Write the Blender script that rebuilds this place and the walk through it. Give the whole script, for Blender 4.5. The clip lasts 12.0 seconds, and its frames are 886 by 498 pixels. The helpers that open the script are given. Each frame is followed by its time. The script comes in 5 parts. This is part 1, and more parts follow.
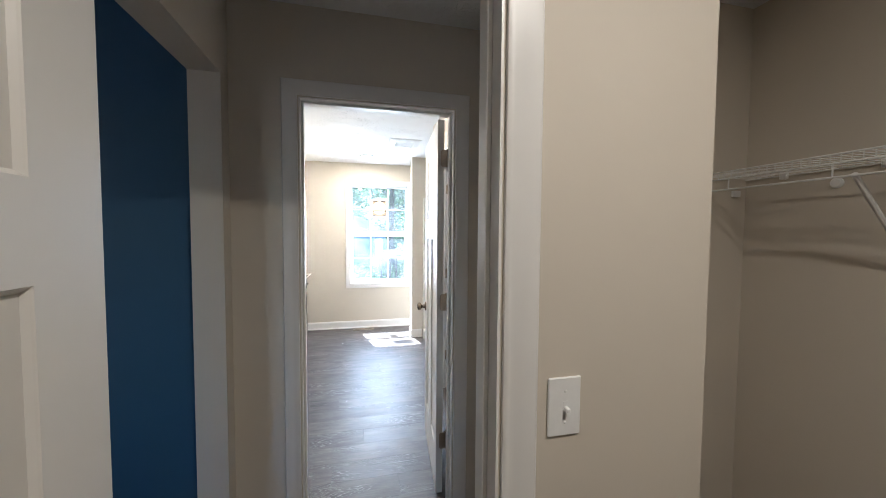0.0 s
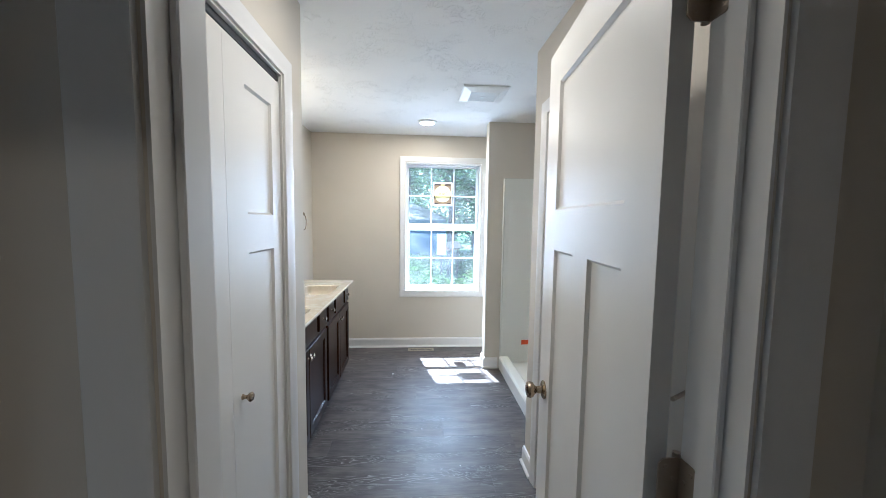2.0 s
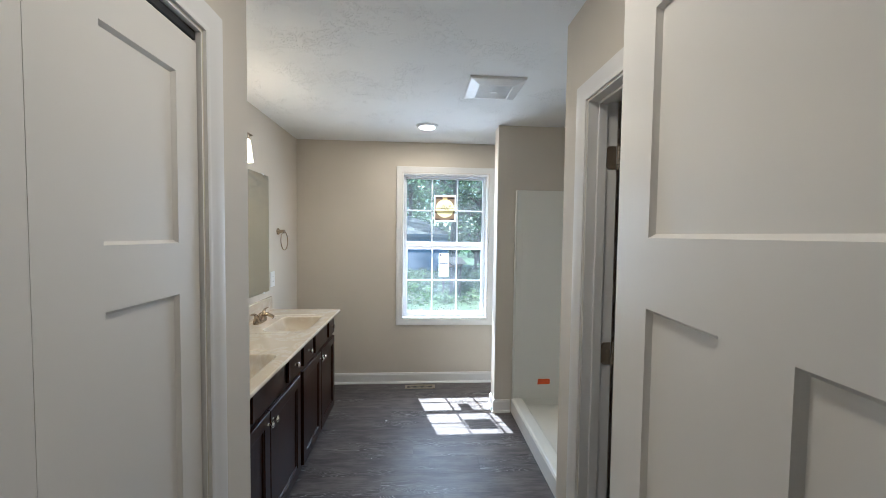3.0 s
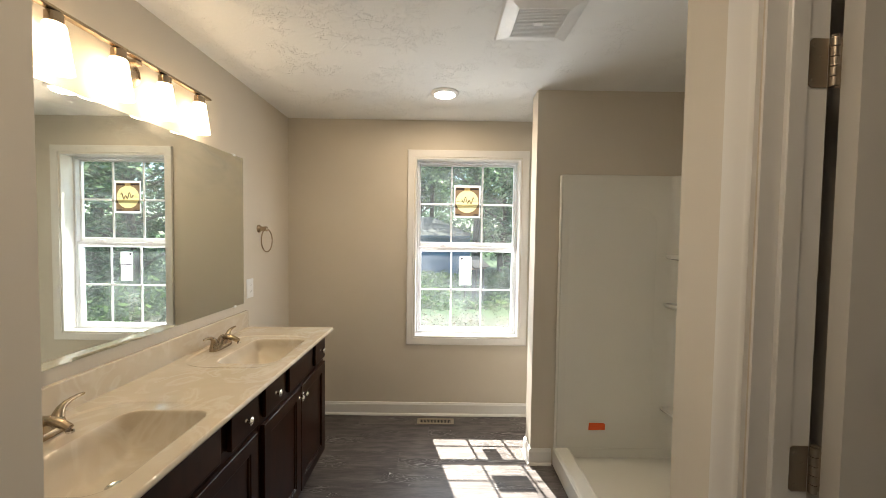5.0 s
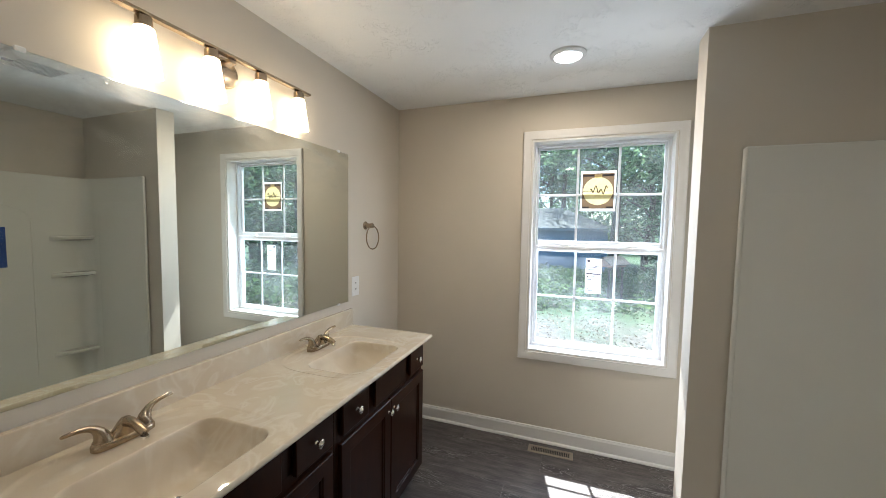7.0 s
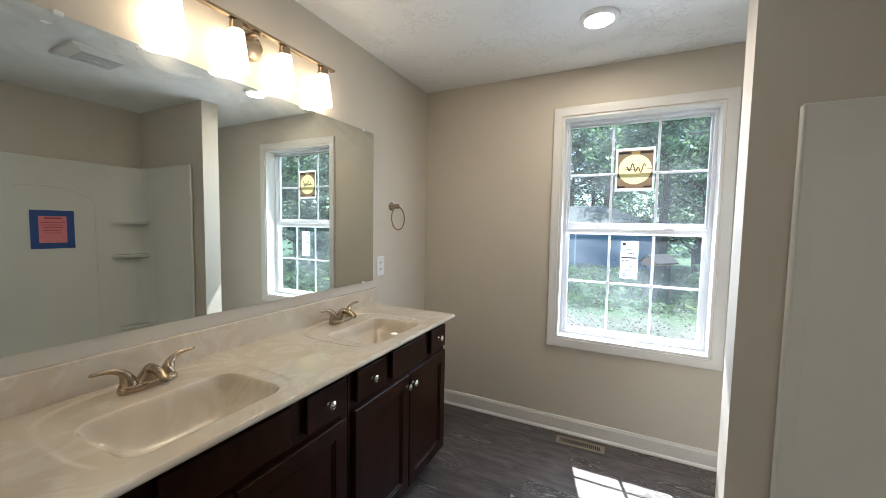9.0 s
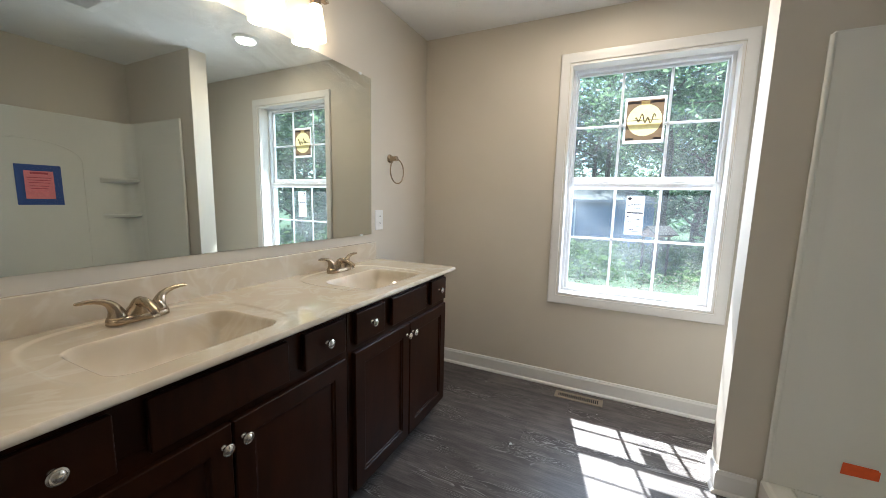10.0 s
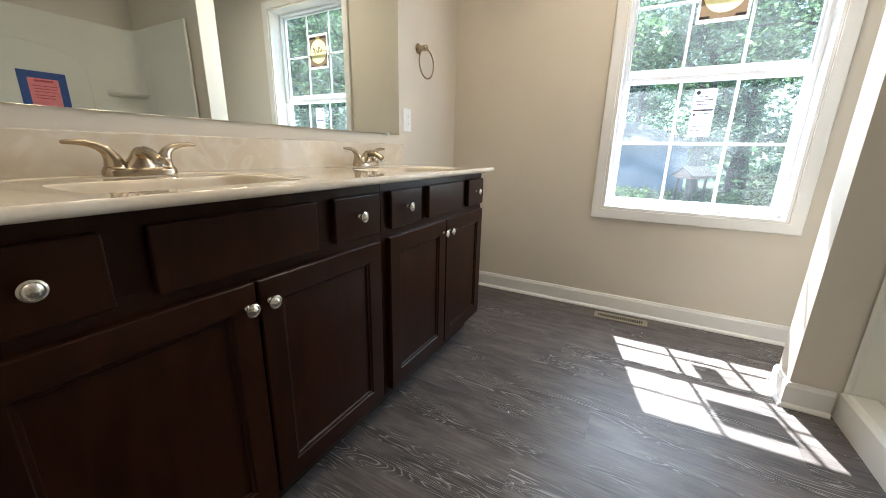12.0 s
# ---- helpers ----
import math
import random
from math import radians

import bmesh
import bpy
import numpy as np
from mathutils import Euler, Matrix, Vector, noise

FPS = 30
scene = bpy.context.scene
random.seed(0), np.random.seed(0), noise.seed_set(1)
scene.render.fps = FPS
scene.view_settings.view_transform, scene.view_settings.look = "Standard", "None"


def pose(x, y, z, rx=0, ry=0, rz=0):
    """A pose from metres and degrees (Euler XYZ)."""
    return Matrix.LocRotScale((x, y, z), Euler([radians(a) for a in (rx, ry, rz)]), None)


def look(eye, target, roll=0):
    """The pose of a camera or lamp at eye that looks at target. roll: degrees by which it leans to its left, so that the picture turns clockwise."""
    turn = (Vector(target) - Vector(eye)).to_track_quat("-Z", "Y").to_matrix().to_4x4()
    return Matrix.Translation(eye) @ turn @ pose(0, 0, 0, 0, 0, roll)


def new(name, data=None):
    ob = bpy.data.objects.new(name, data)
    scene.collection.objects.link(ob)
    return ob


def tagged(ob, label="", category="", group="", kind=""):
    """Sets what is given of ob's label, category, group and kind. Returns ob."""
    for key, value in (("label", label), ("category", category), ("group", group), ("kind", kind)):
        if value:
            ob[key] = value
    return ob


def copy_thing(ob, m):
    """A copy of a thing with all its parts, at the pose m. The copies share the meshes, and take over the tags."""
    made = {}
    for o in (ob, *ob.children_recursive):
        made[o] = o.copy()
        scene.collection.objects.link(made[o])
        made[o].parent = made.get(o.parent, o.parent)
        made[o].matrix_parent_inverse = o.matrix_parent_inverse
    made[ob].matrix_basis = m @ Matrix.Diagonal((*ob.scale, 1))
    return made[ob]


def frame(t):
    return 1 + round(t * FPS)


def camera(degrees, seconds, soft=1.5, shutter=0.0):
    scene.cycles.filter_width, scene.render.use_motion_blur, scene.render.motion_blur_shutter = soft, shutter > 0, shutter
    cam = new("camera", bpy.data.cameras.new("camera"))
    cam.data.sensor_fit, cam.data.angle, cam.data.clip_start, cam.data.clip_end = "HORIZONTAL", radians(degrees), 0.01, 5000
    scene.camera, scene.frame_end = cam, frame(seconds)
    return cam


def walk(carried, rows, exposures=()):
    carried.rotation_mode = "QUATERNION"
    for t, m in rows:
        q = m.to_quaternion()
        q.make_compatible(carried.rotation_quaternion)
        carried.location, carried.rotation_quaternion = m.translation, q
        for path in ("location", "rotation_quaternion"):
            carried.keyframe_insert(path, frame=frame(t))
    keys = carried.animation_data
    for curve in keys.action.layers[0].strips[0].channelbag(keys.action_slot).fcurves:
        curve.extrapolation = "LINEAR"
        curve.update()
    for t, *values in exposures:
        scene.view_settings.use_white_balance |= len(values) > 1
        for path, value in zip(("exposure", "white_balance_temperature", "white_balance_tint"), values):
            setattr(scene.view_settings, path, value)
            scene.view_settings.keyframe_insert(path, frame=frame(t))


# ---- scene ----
cam = camera(101.4, 12.0, 0.8)
PATH = [
    (0, (1.139, -0.517, 1.441), (1.601, 1.427, 1.347), 0.4),
    (0.4, (1.132, -0.221, 1.458), (1.476, 1.744, 1.327), 0.4),
    (0.5, (1.137, -0.159, 1.46), (1.454, 1.811, 1.33), 0.6),
    (1, (1.117, 0.212, 1.48), (1.325, 2.193, 1.294), 0.6),
    (1.5, (1.143, 0.552, 1.476), (1.302, 2.537, 1.289), 0.8),
    (2, (1.177, 0.819, 1.486), (1.32, 2.807, 1.329), 0.8),
    (2.5, (1.202, 1.08, 1.509), (1.339, 3.072, 1.391), 0.7),
    (3, (1.211, 1.324, 1.525), (1.341, 3.319, 1.444), 0.7),
    (3.2, (1.212, 1.413, 1.52), (1.342, 3.407, 1.452), 0.8),
    (4.8, (1.258, 1.96, 1.505), (1.309, 3.959, 1.437), 0.9),
    (5, (1.259, 2.011, 1.5), (1.268, 4.01, 1.428), 0.8),
    (5.5, (1.281, 2.146, 1.498), (1.134, 4.139, 1.409), 0.8),
    (6, (1.292, 2.263, 1.514), (0.951, 4.231, 1.406), 0.8),
    (6.5, (1.311, 2.346, 1.528), (0.777, 4.269, 1.404), 0.9),
    (7, (1.336, 2.382, 1.539), (0.655, 4.258, 1.411), 0.9),
    (9, (1.404, 2.443, 1.409), (0.532, 4.238, 1.28), 1.0),
    (9.5, (1.394, 2.459, 1.342), (0.529, 4.253, 1.162), 1.2),
    (10, (1.374, 2.481, 1.269), (0.518, 4.27, 1.005), 1.3),
    (10.5, (1.346, 2.533, 1.203), (0.488, 4.294, 0.799), 1.2),
    (11, (1.305, 2.567, 1.122), (0.447, 4.3, 0.613), 1.0),
    (11.5, (1.261, 2.58, 1.033), (0.384, 4.296, 0.499), 1.0),
    (12, (1.227, 2.57, 0.975), (0.317, 4.273, 0.452), 1.2),
]
EXPO = [(0.0, 4.2, 5200, 9), (0.6, 4.38, 5600, 10), (1.2, 3.88, 5150, 8), (1.8, 3.5, 4950, 7), (2.5, 3.0, 5050, 7), (3.2, 2.75, 5350, 8),
        (4.8, 2.7, 6700, 10), (6.0, 2.57, 6200, 9), (7.2, 2.58, 5650, 8), (9.0, 2.58, 5600, 8), (10.5, 2.88, 5700, 8), (11.4, 3.04, 5800, 8), (12.0, 3.16, 5800, 8)]
walk(cam, [(t, look(eye, target, roll)) for t, eye, target, roll in PATH], EXPO)

# ---- world, sun, large lights ----
SUN_WAY = Vector((0.25, -1.0, -1.83)).normalized()
world = bpy.data.worlds.new("sky")
scene.world = world
world.use_nodes = True
wn = world.node_tree
sky = wn.nodes.new("ShaderNodeTexSky")
sky.sky_type = "NISHITA"
sky.sun_disc = False
sky.sun_elevation = radians(60.6)
sky.sun_rotation = math.atan2(-SUN_WAY.x, -SUN_WAY.y)
wn.nodes["Background"].inputs["Strength"].default_value = 0.12
wn.links.new(sky.outputs["Color"], wn.nodes["Background"].inputs["Color"])
sun_data = bpy.data.lights.new("sun", "SUN")
sun_data.energy, sun_data.angle, sun_data.color = 4.0, radians(0.5), (1.0, 0.95, 0.87)
sun = new("sun", sun_data)
sun.matrix_world = Matrix.Translation((0, 12, 14)) @ SUN_WAY.to_track_quat("-Z", "Y").to_matrix().to_4x4()

# Added area lamp boosting the skylight; MIS off keeps it out of the mirror
day_data = bpy.data.lights.new("window_fill_lamp", "AREA")
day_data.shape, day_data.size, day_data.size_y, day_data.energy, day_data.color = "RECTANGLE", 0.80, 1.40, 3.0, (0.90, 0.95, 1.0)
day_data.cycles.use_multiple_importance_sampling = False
day = new("window_fill_lamp", day_data)
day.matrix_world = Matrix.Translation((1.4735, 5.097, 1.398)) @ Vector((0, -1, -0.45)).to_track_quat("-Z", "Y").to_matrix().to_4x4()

DOWN_WATTS, DOOR_WATTS, CLOSET_WATTS = 1.15, 0.75, 0.88


# ---- materials ----
def nodes_of(name, rough=0.5, metal=0.0, spec=0.5):
    mat = bpy.data.materials.new(name)
    mat.use_nodes = True
    nt = mat.node_tree
    b = nt.nodes["Principled BSDF"]
    b.inputs["Roughness"].default_value = rough
    b.inputs["Metallic"].default_value = metal
    b.inputs["Specular IOR Level"].default_value = spec
    return mat, nt, b


def coords(nt, scale=(1, 1, 1), shift_random=False):
    tc = nt.nodes.new("ShaderNodeTexCoord")
    mp = nt.nodes.new("ShaderNodeMapping")
    mp.inputs["Scale"].default_value = scale
    nt.links.new(tc.outputs["Object"], mp.inputs["Vector"])
    if shift_random:
        oi = nt.nodes.new("ShaderNodeObjectInfo")
        ml = nt.nodes.new("ShaderNodeMath")
        ml.operation = "MULTIPLY"
        ml.inputs[1].default_value = 37.0
        cx = nt.nodes.new("ShaderNodeCombineXYZ")
        nt.links.new(oi.outputs["Random"], ml.inputs[0])
        for i in range(3):
            nt.links.new(ml.outputs[0], cx.inputs[i])
        nt.links.new(cx.outputs[0], mp.inputs["Location"])
    return mp.outputs["Vector"]


def noise_of(nt, vec, scale, detail=4.0, rough=0.55, dist=0.0):
    n = nt.nodes.new("ShaderNodeTexNoise")
    n.inputs["Scale"].default_value = scale
    n.inputs["Detail"].default_value = detail
    n.inputs["Roughness"].default_value = rough
    n.inputs["Distortion"].default_value = dist
    nt.links.new(vec, n.inputs["Vector"])
    return n.outputs["Fac"]


def ramp(nt, fac, stops):
    r = nt.nodes.new("ShaderNodeValToRGB")
    els = r.color_ramp.elements
    while len(els) < len(stops):
        els.new(0.5)
    for e, (p, c) in zip(els, stops):
        e.position, e.color = p, (*c, 1)
    nt.links.new(fac, r.inputs["Fac"])
    return r.outputs["Color"]


def mixc(nt, fac, a, b, mode="MIX"):
    m = nt.nodes.new("ShaderNodeMix")
    m.data_type, m.blend_type = "RGBA", mode
    for sock, v in ((m.inputs[0], fac), (m.inputs[6], a), (m.inputs[7], b)):
        if isinstance(v, (int, float)):
            sock.default_value = v
        elif isinstance(v, tuple):
            sock.default_value = (*v, 1)
        else:
            nt.links.new(v, sock)
    return m.outputs[2]


def bump(nt, b, height, strength, distance=0.01):
    bp = nt.nodes.new("ShaderNodeBump")
    bp.inputs["Strength"].default_value = strength
    bp.inputs["Distance"].default_value = distance
    nt.links.new(height, bp.inputs["Height"])
    nt.links.new(bp.outputs["Normal"], b.inputs["Normal"])


def paint(name, colour, rough, grain=220.0, relief=0.12, vary=0.05):
    """Painted surface: roller stipple, faint large-scale unevenness."""
    mat, nt, b = nodes_of(name, rough)
    v = coords(nt)
    big = noise_of(nt, v, 1.7, 3)
    dark = tuple(c * (1 - vary) for c in colour)
    light = tuple(min(1, c * (1 + vary)) for c in colour)
    nt.links.new(ramp(nt, big, [(0.3, dark), (0.7, light)]), b.inputs["Base Color"])
    bump(nt, b, noise_of(nt, v, grain, 3), relief, 0.001)
    return mat


def plain(name, colour, rough=0.5, metal=0.0, vary=0.06, scale=40.0):
    mat, nt, b = nodes_of(name, rough, metal)
    v = coords(nt)
    n = noise_of(nt, v, scale, 3)
    dark = tuple(c * (1 - vary) for c in colour)
    light = tuple(min(1, c * (1 + vary)) for c in colour)
    nt.links.new(ramp(nt, n, [(0.35, dark), (0.65, light)]), b.inputs["Base Color"])
    return mat


def brushed(name, colour, rough):
    mat, nt, b = nodes_of(name, rough, 1.0)
    b.inputs["Base Color"].default_value = (*colour, 1)
    n = noise_of(nt, coords(nt, (1, 1, 6)), 260, 2)
    mr = nt.nodes.new("ShaderNodeMapRange")
    mr.inputs["To Min"].default_value = rough - 0.03
    mr.inputs["To Max"].default_value = rough + 0.04
    nt.links.new(n, mr.inputs["Value"])
    nt.links.new(mr.outputs["Result"], b.inputs["Roughness"])
    bump(nt, b, n, 0.012, 0.0005)
    return mat


def glow(name, colour, strength):
    mat, nt, b = nodes_of(name, 0.4)
    b.inputs["Base Color"].default_value = (0.8, 0.8, 0.78, 1)
    b.inputs["Emission Color"].default_value = (*colour, 1)
    b.inputs["Emission Strength"].default_value = strength
    return mat


WALL = paint("wall_paint_greige", (0.62, 0.566, 0.482), 0.75, 260, 0.10, 0.025)
BLUE = paint("wall_paint_blue", (0.027, 0.080, 0.150), 0.6, 240, 0.12, 0.05)
TRIM = paint("trim_paint_white", (0.755, 0.74, 0.715), 0.32, 60, 0.03, 0.015)
DOORWHITE = paint("door_paint_white", (0.715, 0.69, 0.645), 0.38, 90, 0.06, 0.02)
VINYL = plain("window_vinyl_white", (0.87, 0.88, 0.90), 0.35, 0, 0.02)
NICKEL = brushed("brushed_nickel", (0.42, 0.335, 0.24), 0.24)
NICKEL_DARK = brushed("satin_nickel_hinge", (0.44, 0.375, 0.30), 0.38)
CHROME = brushed("chrome_drain", (0.75, 0.75, 0.76), 0.12)
PLASTIC = plain("white_plastic", (0.80, 0.80, 0.79), 0.35, 0, 0.02)
# BLACK is the shade inside the outlet slots, register and bifold gap, as colour
BLACK = plain("gap_shade_black", (0.02, 0.02, 0.02), 0.7)
WIRE = plain("white_coated_wire", (0.78, 0.78, 0.76), 0.4)


def ceiling_paint():
    """Crow's-foot stomped texture under flat white paint."""
    mat, nt, b = nodes_of("ceiling_stomp_white", 0.85)
    v = coords(nt)
    big = noise_of(nt, v, 1.1, 3)
    nt.links.new(ramp(nt, big, [(0.3, (0.80, 0.80, 0.79)), (0.7, (0.85, 0.85, 0.84))]), b.inputs["Base Color"])
    wav = nt.nodes.new("ShaderNodeTexNoise")
    wav.inputs["Scale"].default_value = 29.0
    wav.inputs["Detail"].default_value = 2.0
    wav.inputs["Distortion"].default_value = 1.6
    nt.links.new(v, wav.inputs["Vector"])
    ridge = ramp(nt, wav.outputs["Fac"], [(0.52, (0, 0, 0)), (0.60, (1, 1, 1)), (0.66, (0.25, 0.25, 0.25))])
    patch = ramp(nt, noise_of(nt, v, 5.0, 2), [(0.47, (0.06, 0.06, 0.06)), (0.60, (1, 1, 1))])
    h = mixc(nt, 1.0, ridge, patch, "MULTIPLY")
    bump(nt, b, h, 0.66, 0.0075)
    return mat


CEIL = ceiling_paint()


def plank_material():
    """Dark grey-brown vinyl plank with pale limed grain."""
    mat, nt, b = nodes_of("dark_vinyl_plank", 0.42, 0, 0.5)
    v = coords(nt, (1.7, 14.0, 14.0), True)
    fine = noise_of(nt, coords(nt, (3.5, 90, 90), True), 2.2, 5, 0.6)
    flow = noise_of(nt, v, 1.15, 2, 0.5, 0.5)
    mul = nt.nodes.new("ShaderNodeMath")
    mul.operation = "MULTIPLY"
    mul.inputs[1].default_value = 21.0
    nt.links.new(flow, mul.inputs[0])
    fr = nt.nodes.new("ShaderNodeMath")
    fr.operation = "FRACT"
    nt.links.new(mul.outputs[0], fr.inputs[0])
    line = ramp(nt, fr.outputs[0], [(0.0, (0, 0, 0)), (0.10, (1, 1, 1)), (0.24, (0.35, 0.35, 0.35)), (0.38, (0, 0, 0))])
    where = ramp(nt, noise_of(nt, coords(nt, (1.3, 4.5, 1), True), 1.5, 2), [(0.50, (0.05, 0.05, 0.05)), (0.60, (1, 1, 1))])
    broken = ramp(nt, fine, [(0.30, (0.2, 0.2, 0.2)), (0.50, (1, 1, 1))])
    limed = mixc(nt, 1.0, mixc(nt, 1.0, line, where, "MULTIPLY"), broken, "MULTIPLY")
    base = ramp(nt, fine, [(0.30, (0.066, 0.057, 0.053)), (0.52, (0.098, 0.086, 0.080)), (0.72, (0.135, 0.121, 0.113))])
    cloud = noise_of(nt, coords(nt, (2.2, 7.0, 1), True), 2.6, 4)
    base = mixc(nt, 1.0, base, ramp(nt, cloud, [(0.34, (0.60, 0.59, 0.58)), (0.66, (1.32, 1.28, 1.26))]), "MULTIPLY")
    base = mixc(nt, 1.0, base, ramp(nt, where, [(0.1, (1, 1, 1)), (0.9, (0.62, 0.60, 0.59))]), "MULTIPLY")
    oi = nt.nodes.new("ShaderNodeObjectInfo")
    tone = ramp(nt, oi.outputs["Random"], [(0.0, (0.80, 0.80, 0.81)), (1.0, (1.18, 1.16, 1.15))])
    base = mixc(nt, 1.0, base, tone, "MULTIPLY")
    nt.links.new(mixc(nt, limed, base, (0.33, 0.315, 0.30)), b.inputs["Base Color"])
    rr = ramp(nt, noise_of(nt, coords(nt), 3.0, 4), [(0.3, (0.36, 0.36, 0.36)), (0.7, (0.50, 0.50, 0.50))])
    nt.links.new(rr, b.inputs["Roughness"])
    bump(nt, b, fine, 0.18, 0.002)
    return mat


PLANK = plank_material()


def cabinet_wood():
    """Espresso-stained maple with a satin lacquer."""
    mat, nt, b = nodes_of("espresso_stained_wood", 0.28, 0, 0.11)
    v = coords(nt, (4, 4, 1.0), True)
    g = noise_of(nt, v, 6, 4, 0.5, 0.5)
    big = noise_of(nt, coords(nt, (1, 1, 0.5), True), 3, 3)
    c = ramp(nt, g, [(0.25, (0.0105, 0.0034, 0.0014)), (0.6, (0.021, 0.0067, 0.0026)), (0.85, (0.031, 0.0100, 0.0039))])
    nt.links.new(mixc(nt, ramp(nt, big, [(0.35, (0, 0, 0)), (0.7, (0.5, 0.5, 0.5))]), c, (0.031, 0.0092, 0.0034)), b.inputs["Base Color"])
    bump(nt, b, g, 0.04, 0.001)
    return mat


CAB = cabinet_wood()
# Near-black espresso: the toe recess's shade is put into this colour
CAB_SHADE = plain("espresso_shadow_ply", (0.012, 0.008, 0.007), 0.6)


def cultured_marble():
    mat, nt, b = nodes_of("cultured_marble", 0.03, 0, 0.5)
    v = coords(nt)
    w = noise_of(nt, v, 1.9, 4, 0.5, 1.7)
    w2 = noise_of(nt, coords(nt, (1.6, 1.0, 1.2)), 3.6, 3, 0.5, 2.6)
    a = ramp(nt, w, [(0.34, (0.61, 0.525, 0.405)), (0.5, (0.64, 0.558, 0.44)), (0.58, (0.68, 0.61, 0.50)), (0.68, (0.63, 0.55, 0.43))])
    veil = ramp(nt, w2, [(0.50, (0, 0, 0)), (0.585, (0.38, 0.38, 0.38)), (0.66, (0, 0, 0))])
    nt.links.new(mixc(nt, veil, a, (0.78, 0.74, 0.66)), b.inputs["Base Color"])
    b.inputs["Coat Weight"].default_value = 0.4
    b.inputs["Coat Roughness"].default_value = 0.02
    return mat


MARBLE = cultured_marble()


def acrylic():
    mat, nt, b = nodes_of("shower_acrylic", 0.07, 0, 0.5)
    v = coords(nt)
    nt.links.new(ramp(nt, noise_of(nt, v, 1.5, 2), [(0.3, (0.73, 0.72, 0.665)), (0.7, (0.77, 0.76, 0.705))]), b.inputs["Base Color"])
    bump(nt, b, noise_of(nt, v, 2.2, 2), 0.15, 0.02)
    return mat


ACRYLIC = acrylic()


def mirror_glass():
    """Silvered glass with wiped dust film near the top."""
    mat, nt, b = nodes_of("mirror_silver", 0.0, 1.0)
    b.inputs["Base Color"].default_value = (0.77, 0.81, 0.77, 1)
    film = nt.nodes.new("ShaderNodeBsdfDiffuse")
    film.inputs["Color"].default_value = (0.75, 0.76, 0.76, 1)
    v = coords(nt)
    sep = nt.nodes.new("ShaderNodeSeparateXYZ")
    nt.links.new(v, sep.inputs[0])
    mr = nt.nodes.new("ShaderNodeMapRange")
    mr.inputs["From Min"].default_value = 0.58
    mr.inputs["From Max"].default_value = 0.92
    nt.links.new(sep.outputs["Z"], mr.inputs["Value"])
    sm = ramp(nt, noise_of(nt, coords(nt, (1, 1.2, 3.0)), 3.4, 5, 0.6, 1.0), [(0.42, (0, 0, 0)), (0.72, (0.30, 0.30, 0.30))])
    fac = mixc(nt, 1.0, sm, mr.outputs["Result"], "MULTIPLY")
    add = mixc(nt, 1.0, fac, (0.012, 0.012, 0.012), "ADD")
    ms = nt.nodes.new("ShaderNodeMixShader")
    nt.links.new(add, ms.inputs[0])
    nt.links.new(b.outputs[0], ms.inputs[1])
    nt.links.new(film.outputs[0], ms.inputs[2])
    nt.links.new(ms.outputs[0], nt.nodes["Material Output"].inputs["Surface"])
    return mat


MIRROR = mirror_glass()


def pane_glass():
    mat, nt, b = nodes_of("window_glass", 0.0)
    tr = nt.nodes.new("ShaderNodeBsdfTransparent")
    tr.inputs["Color"].default_value = (0.80, 0.86, 0.86, 1)
    gl = nt.nodes.new("ShaderNodeBsdfGlossy")
    gl.inputs["Roughness"].default_value = 0.02
    lw = nt.nodes.new("ShaderNodeLayerWeight")
    pw = nt.nodes.new("ShaderNodeMath")
    pw.operation = "POWER"
    pw.inputs[1].default_value = 5.0
    nt.links.new(lw.outputs["Facing"], pw.inputs[0])
    fn = nt.nodes.new("ShaderNodeMath")
    fn.operation = "MULTIPLY_ADD"
    fn.inputs[1].default_value, fn.inputs[2].default_value = 0.9, 0.035
    nt.links.new(pw.outputs[0], fn.inputs[0])
    ms = nt.nodes.new("ShaderNodeMixShader")
    nt.links.new(fn.outputs[0], ms.inputs[0])
    nt.links.new(tr.outputs[0], ms.inputs[1])
    nt.links.new(gl.outputs[0], ms.inputs[2])
    # Patchy milky haze put into the pane to pale the outdoor view
    haze = nt.nodes.new("ShaderNodeBsdfTranslucent")
    haze.inputs["Color"].default_value = (0.8, 0.82, 0.85, 1)
    m2 = nt.nodes.new("ShaderNodeMixShader")
    v = coords(nt)
    f = ramp(nt, noise_of(nt, v, 4.0, 4), [(0.40, (0.010, 0.010, 0.010)), (0.75, (0.042, 0.042, 0.042))])
    nt.links.new(f, m2.inputs[0])
    nt.links.new(ms.outputs[0], m2.inputs[1])
    nt.links.new(haze.outputs[0], m2.inputs[2])
    nt.links.new(m2.outputs[0], nt.nodes["Material Output"].inputs["Surface"])
    return mat


PANE = pane_glass()
SHADE_GLASS = glow("frosted_shade_glass", (1.0, 0.76, 0.48), 2.0)
LED_LENS = glow("led_lens", (1.0, 0.93, 0.82), 3.2)

# ---- building helpers ----
ORIGIN = {}


def thing(name, at, label="", category="", group="", kind=""):
    ob = new(name)
    ob.location = at
    ORIGIN[ob] = Vector(at)
    ob.empty_display_size = 0.05
    return tagged(ob, label, category, group, kind)


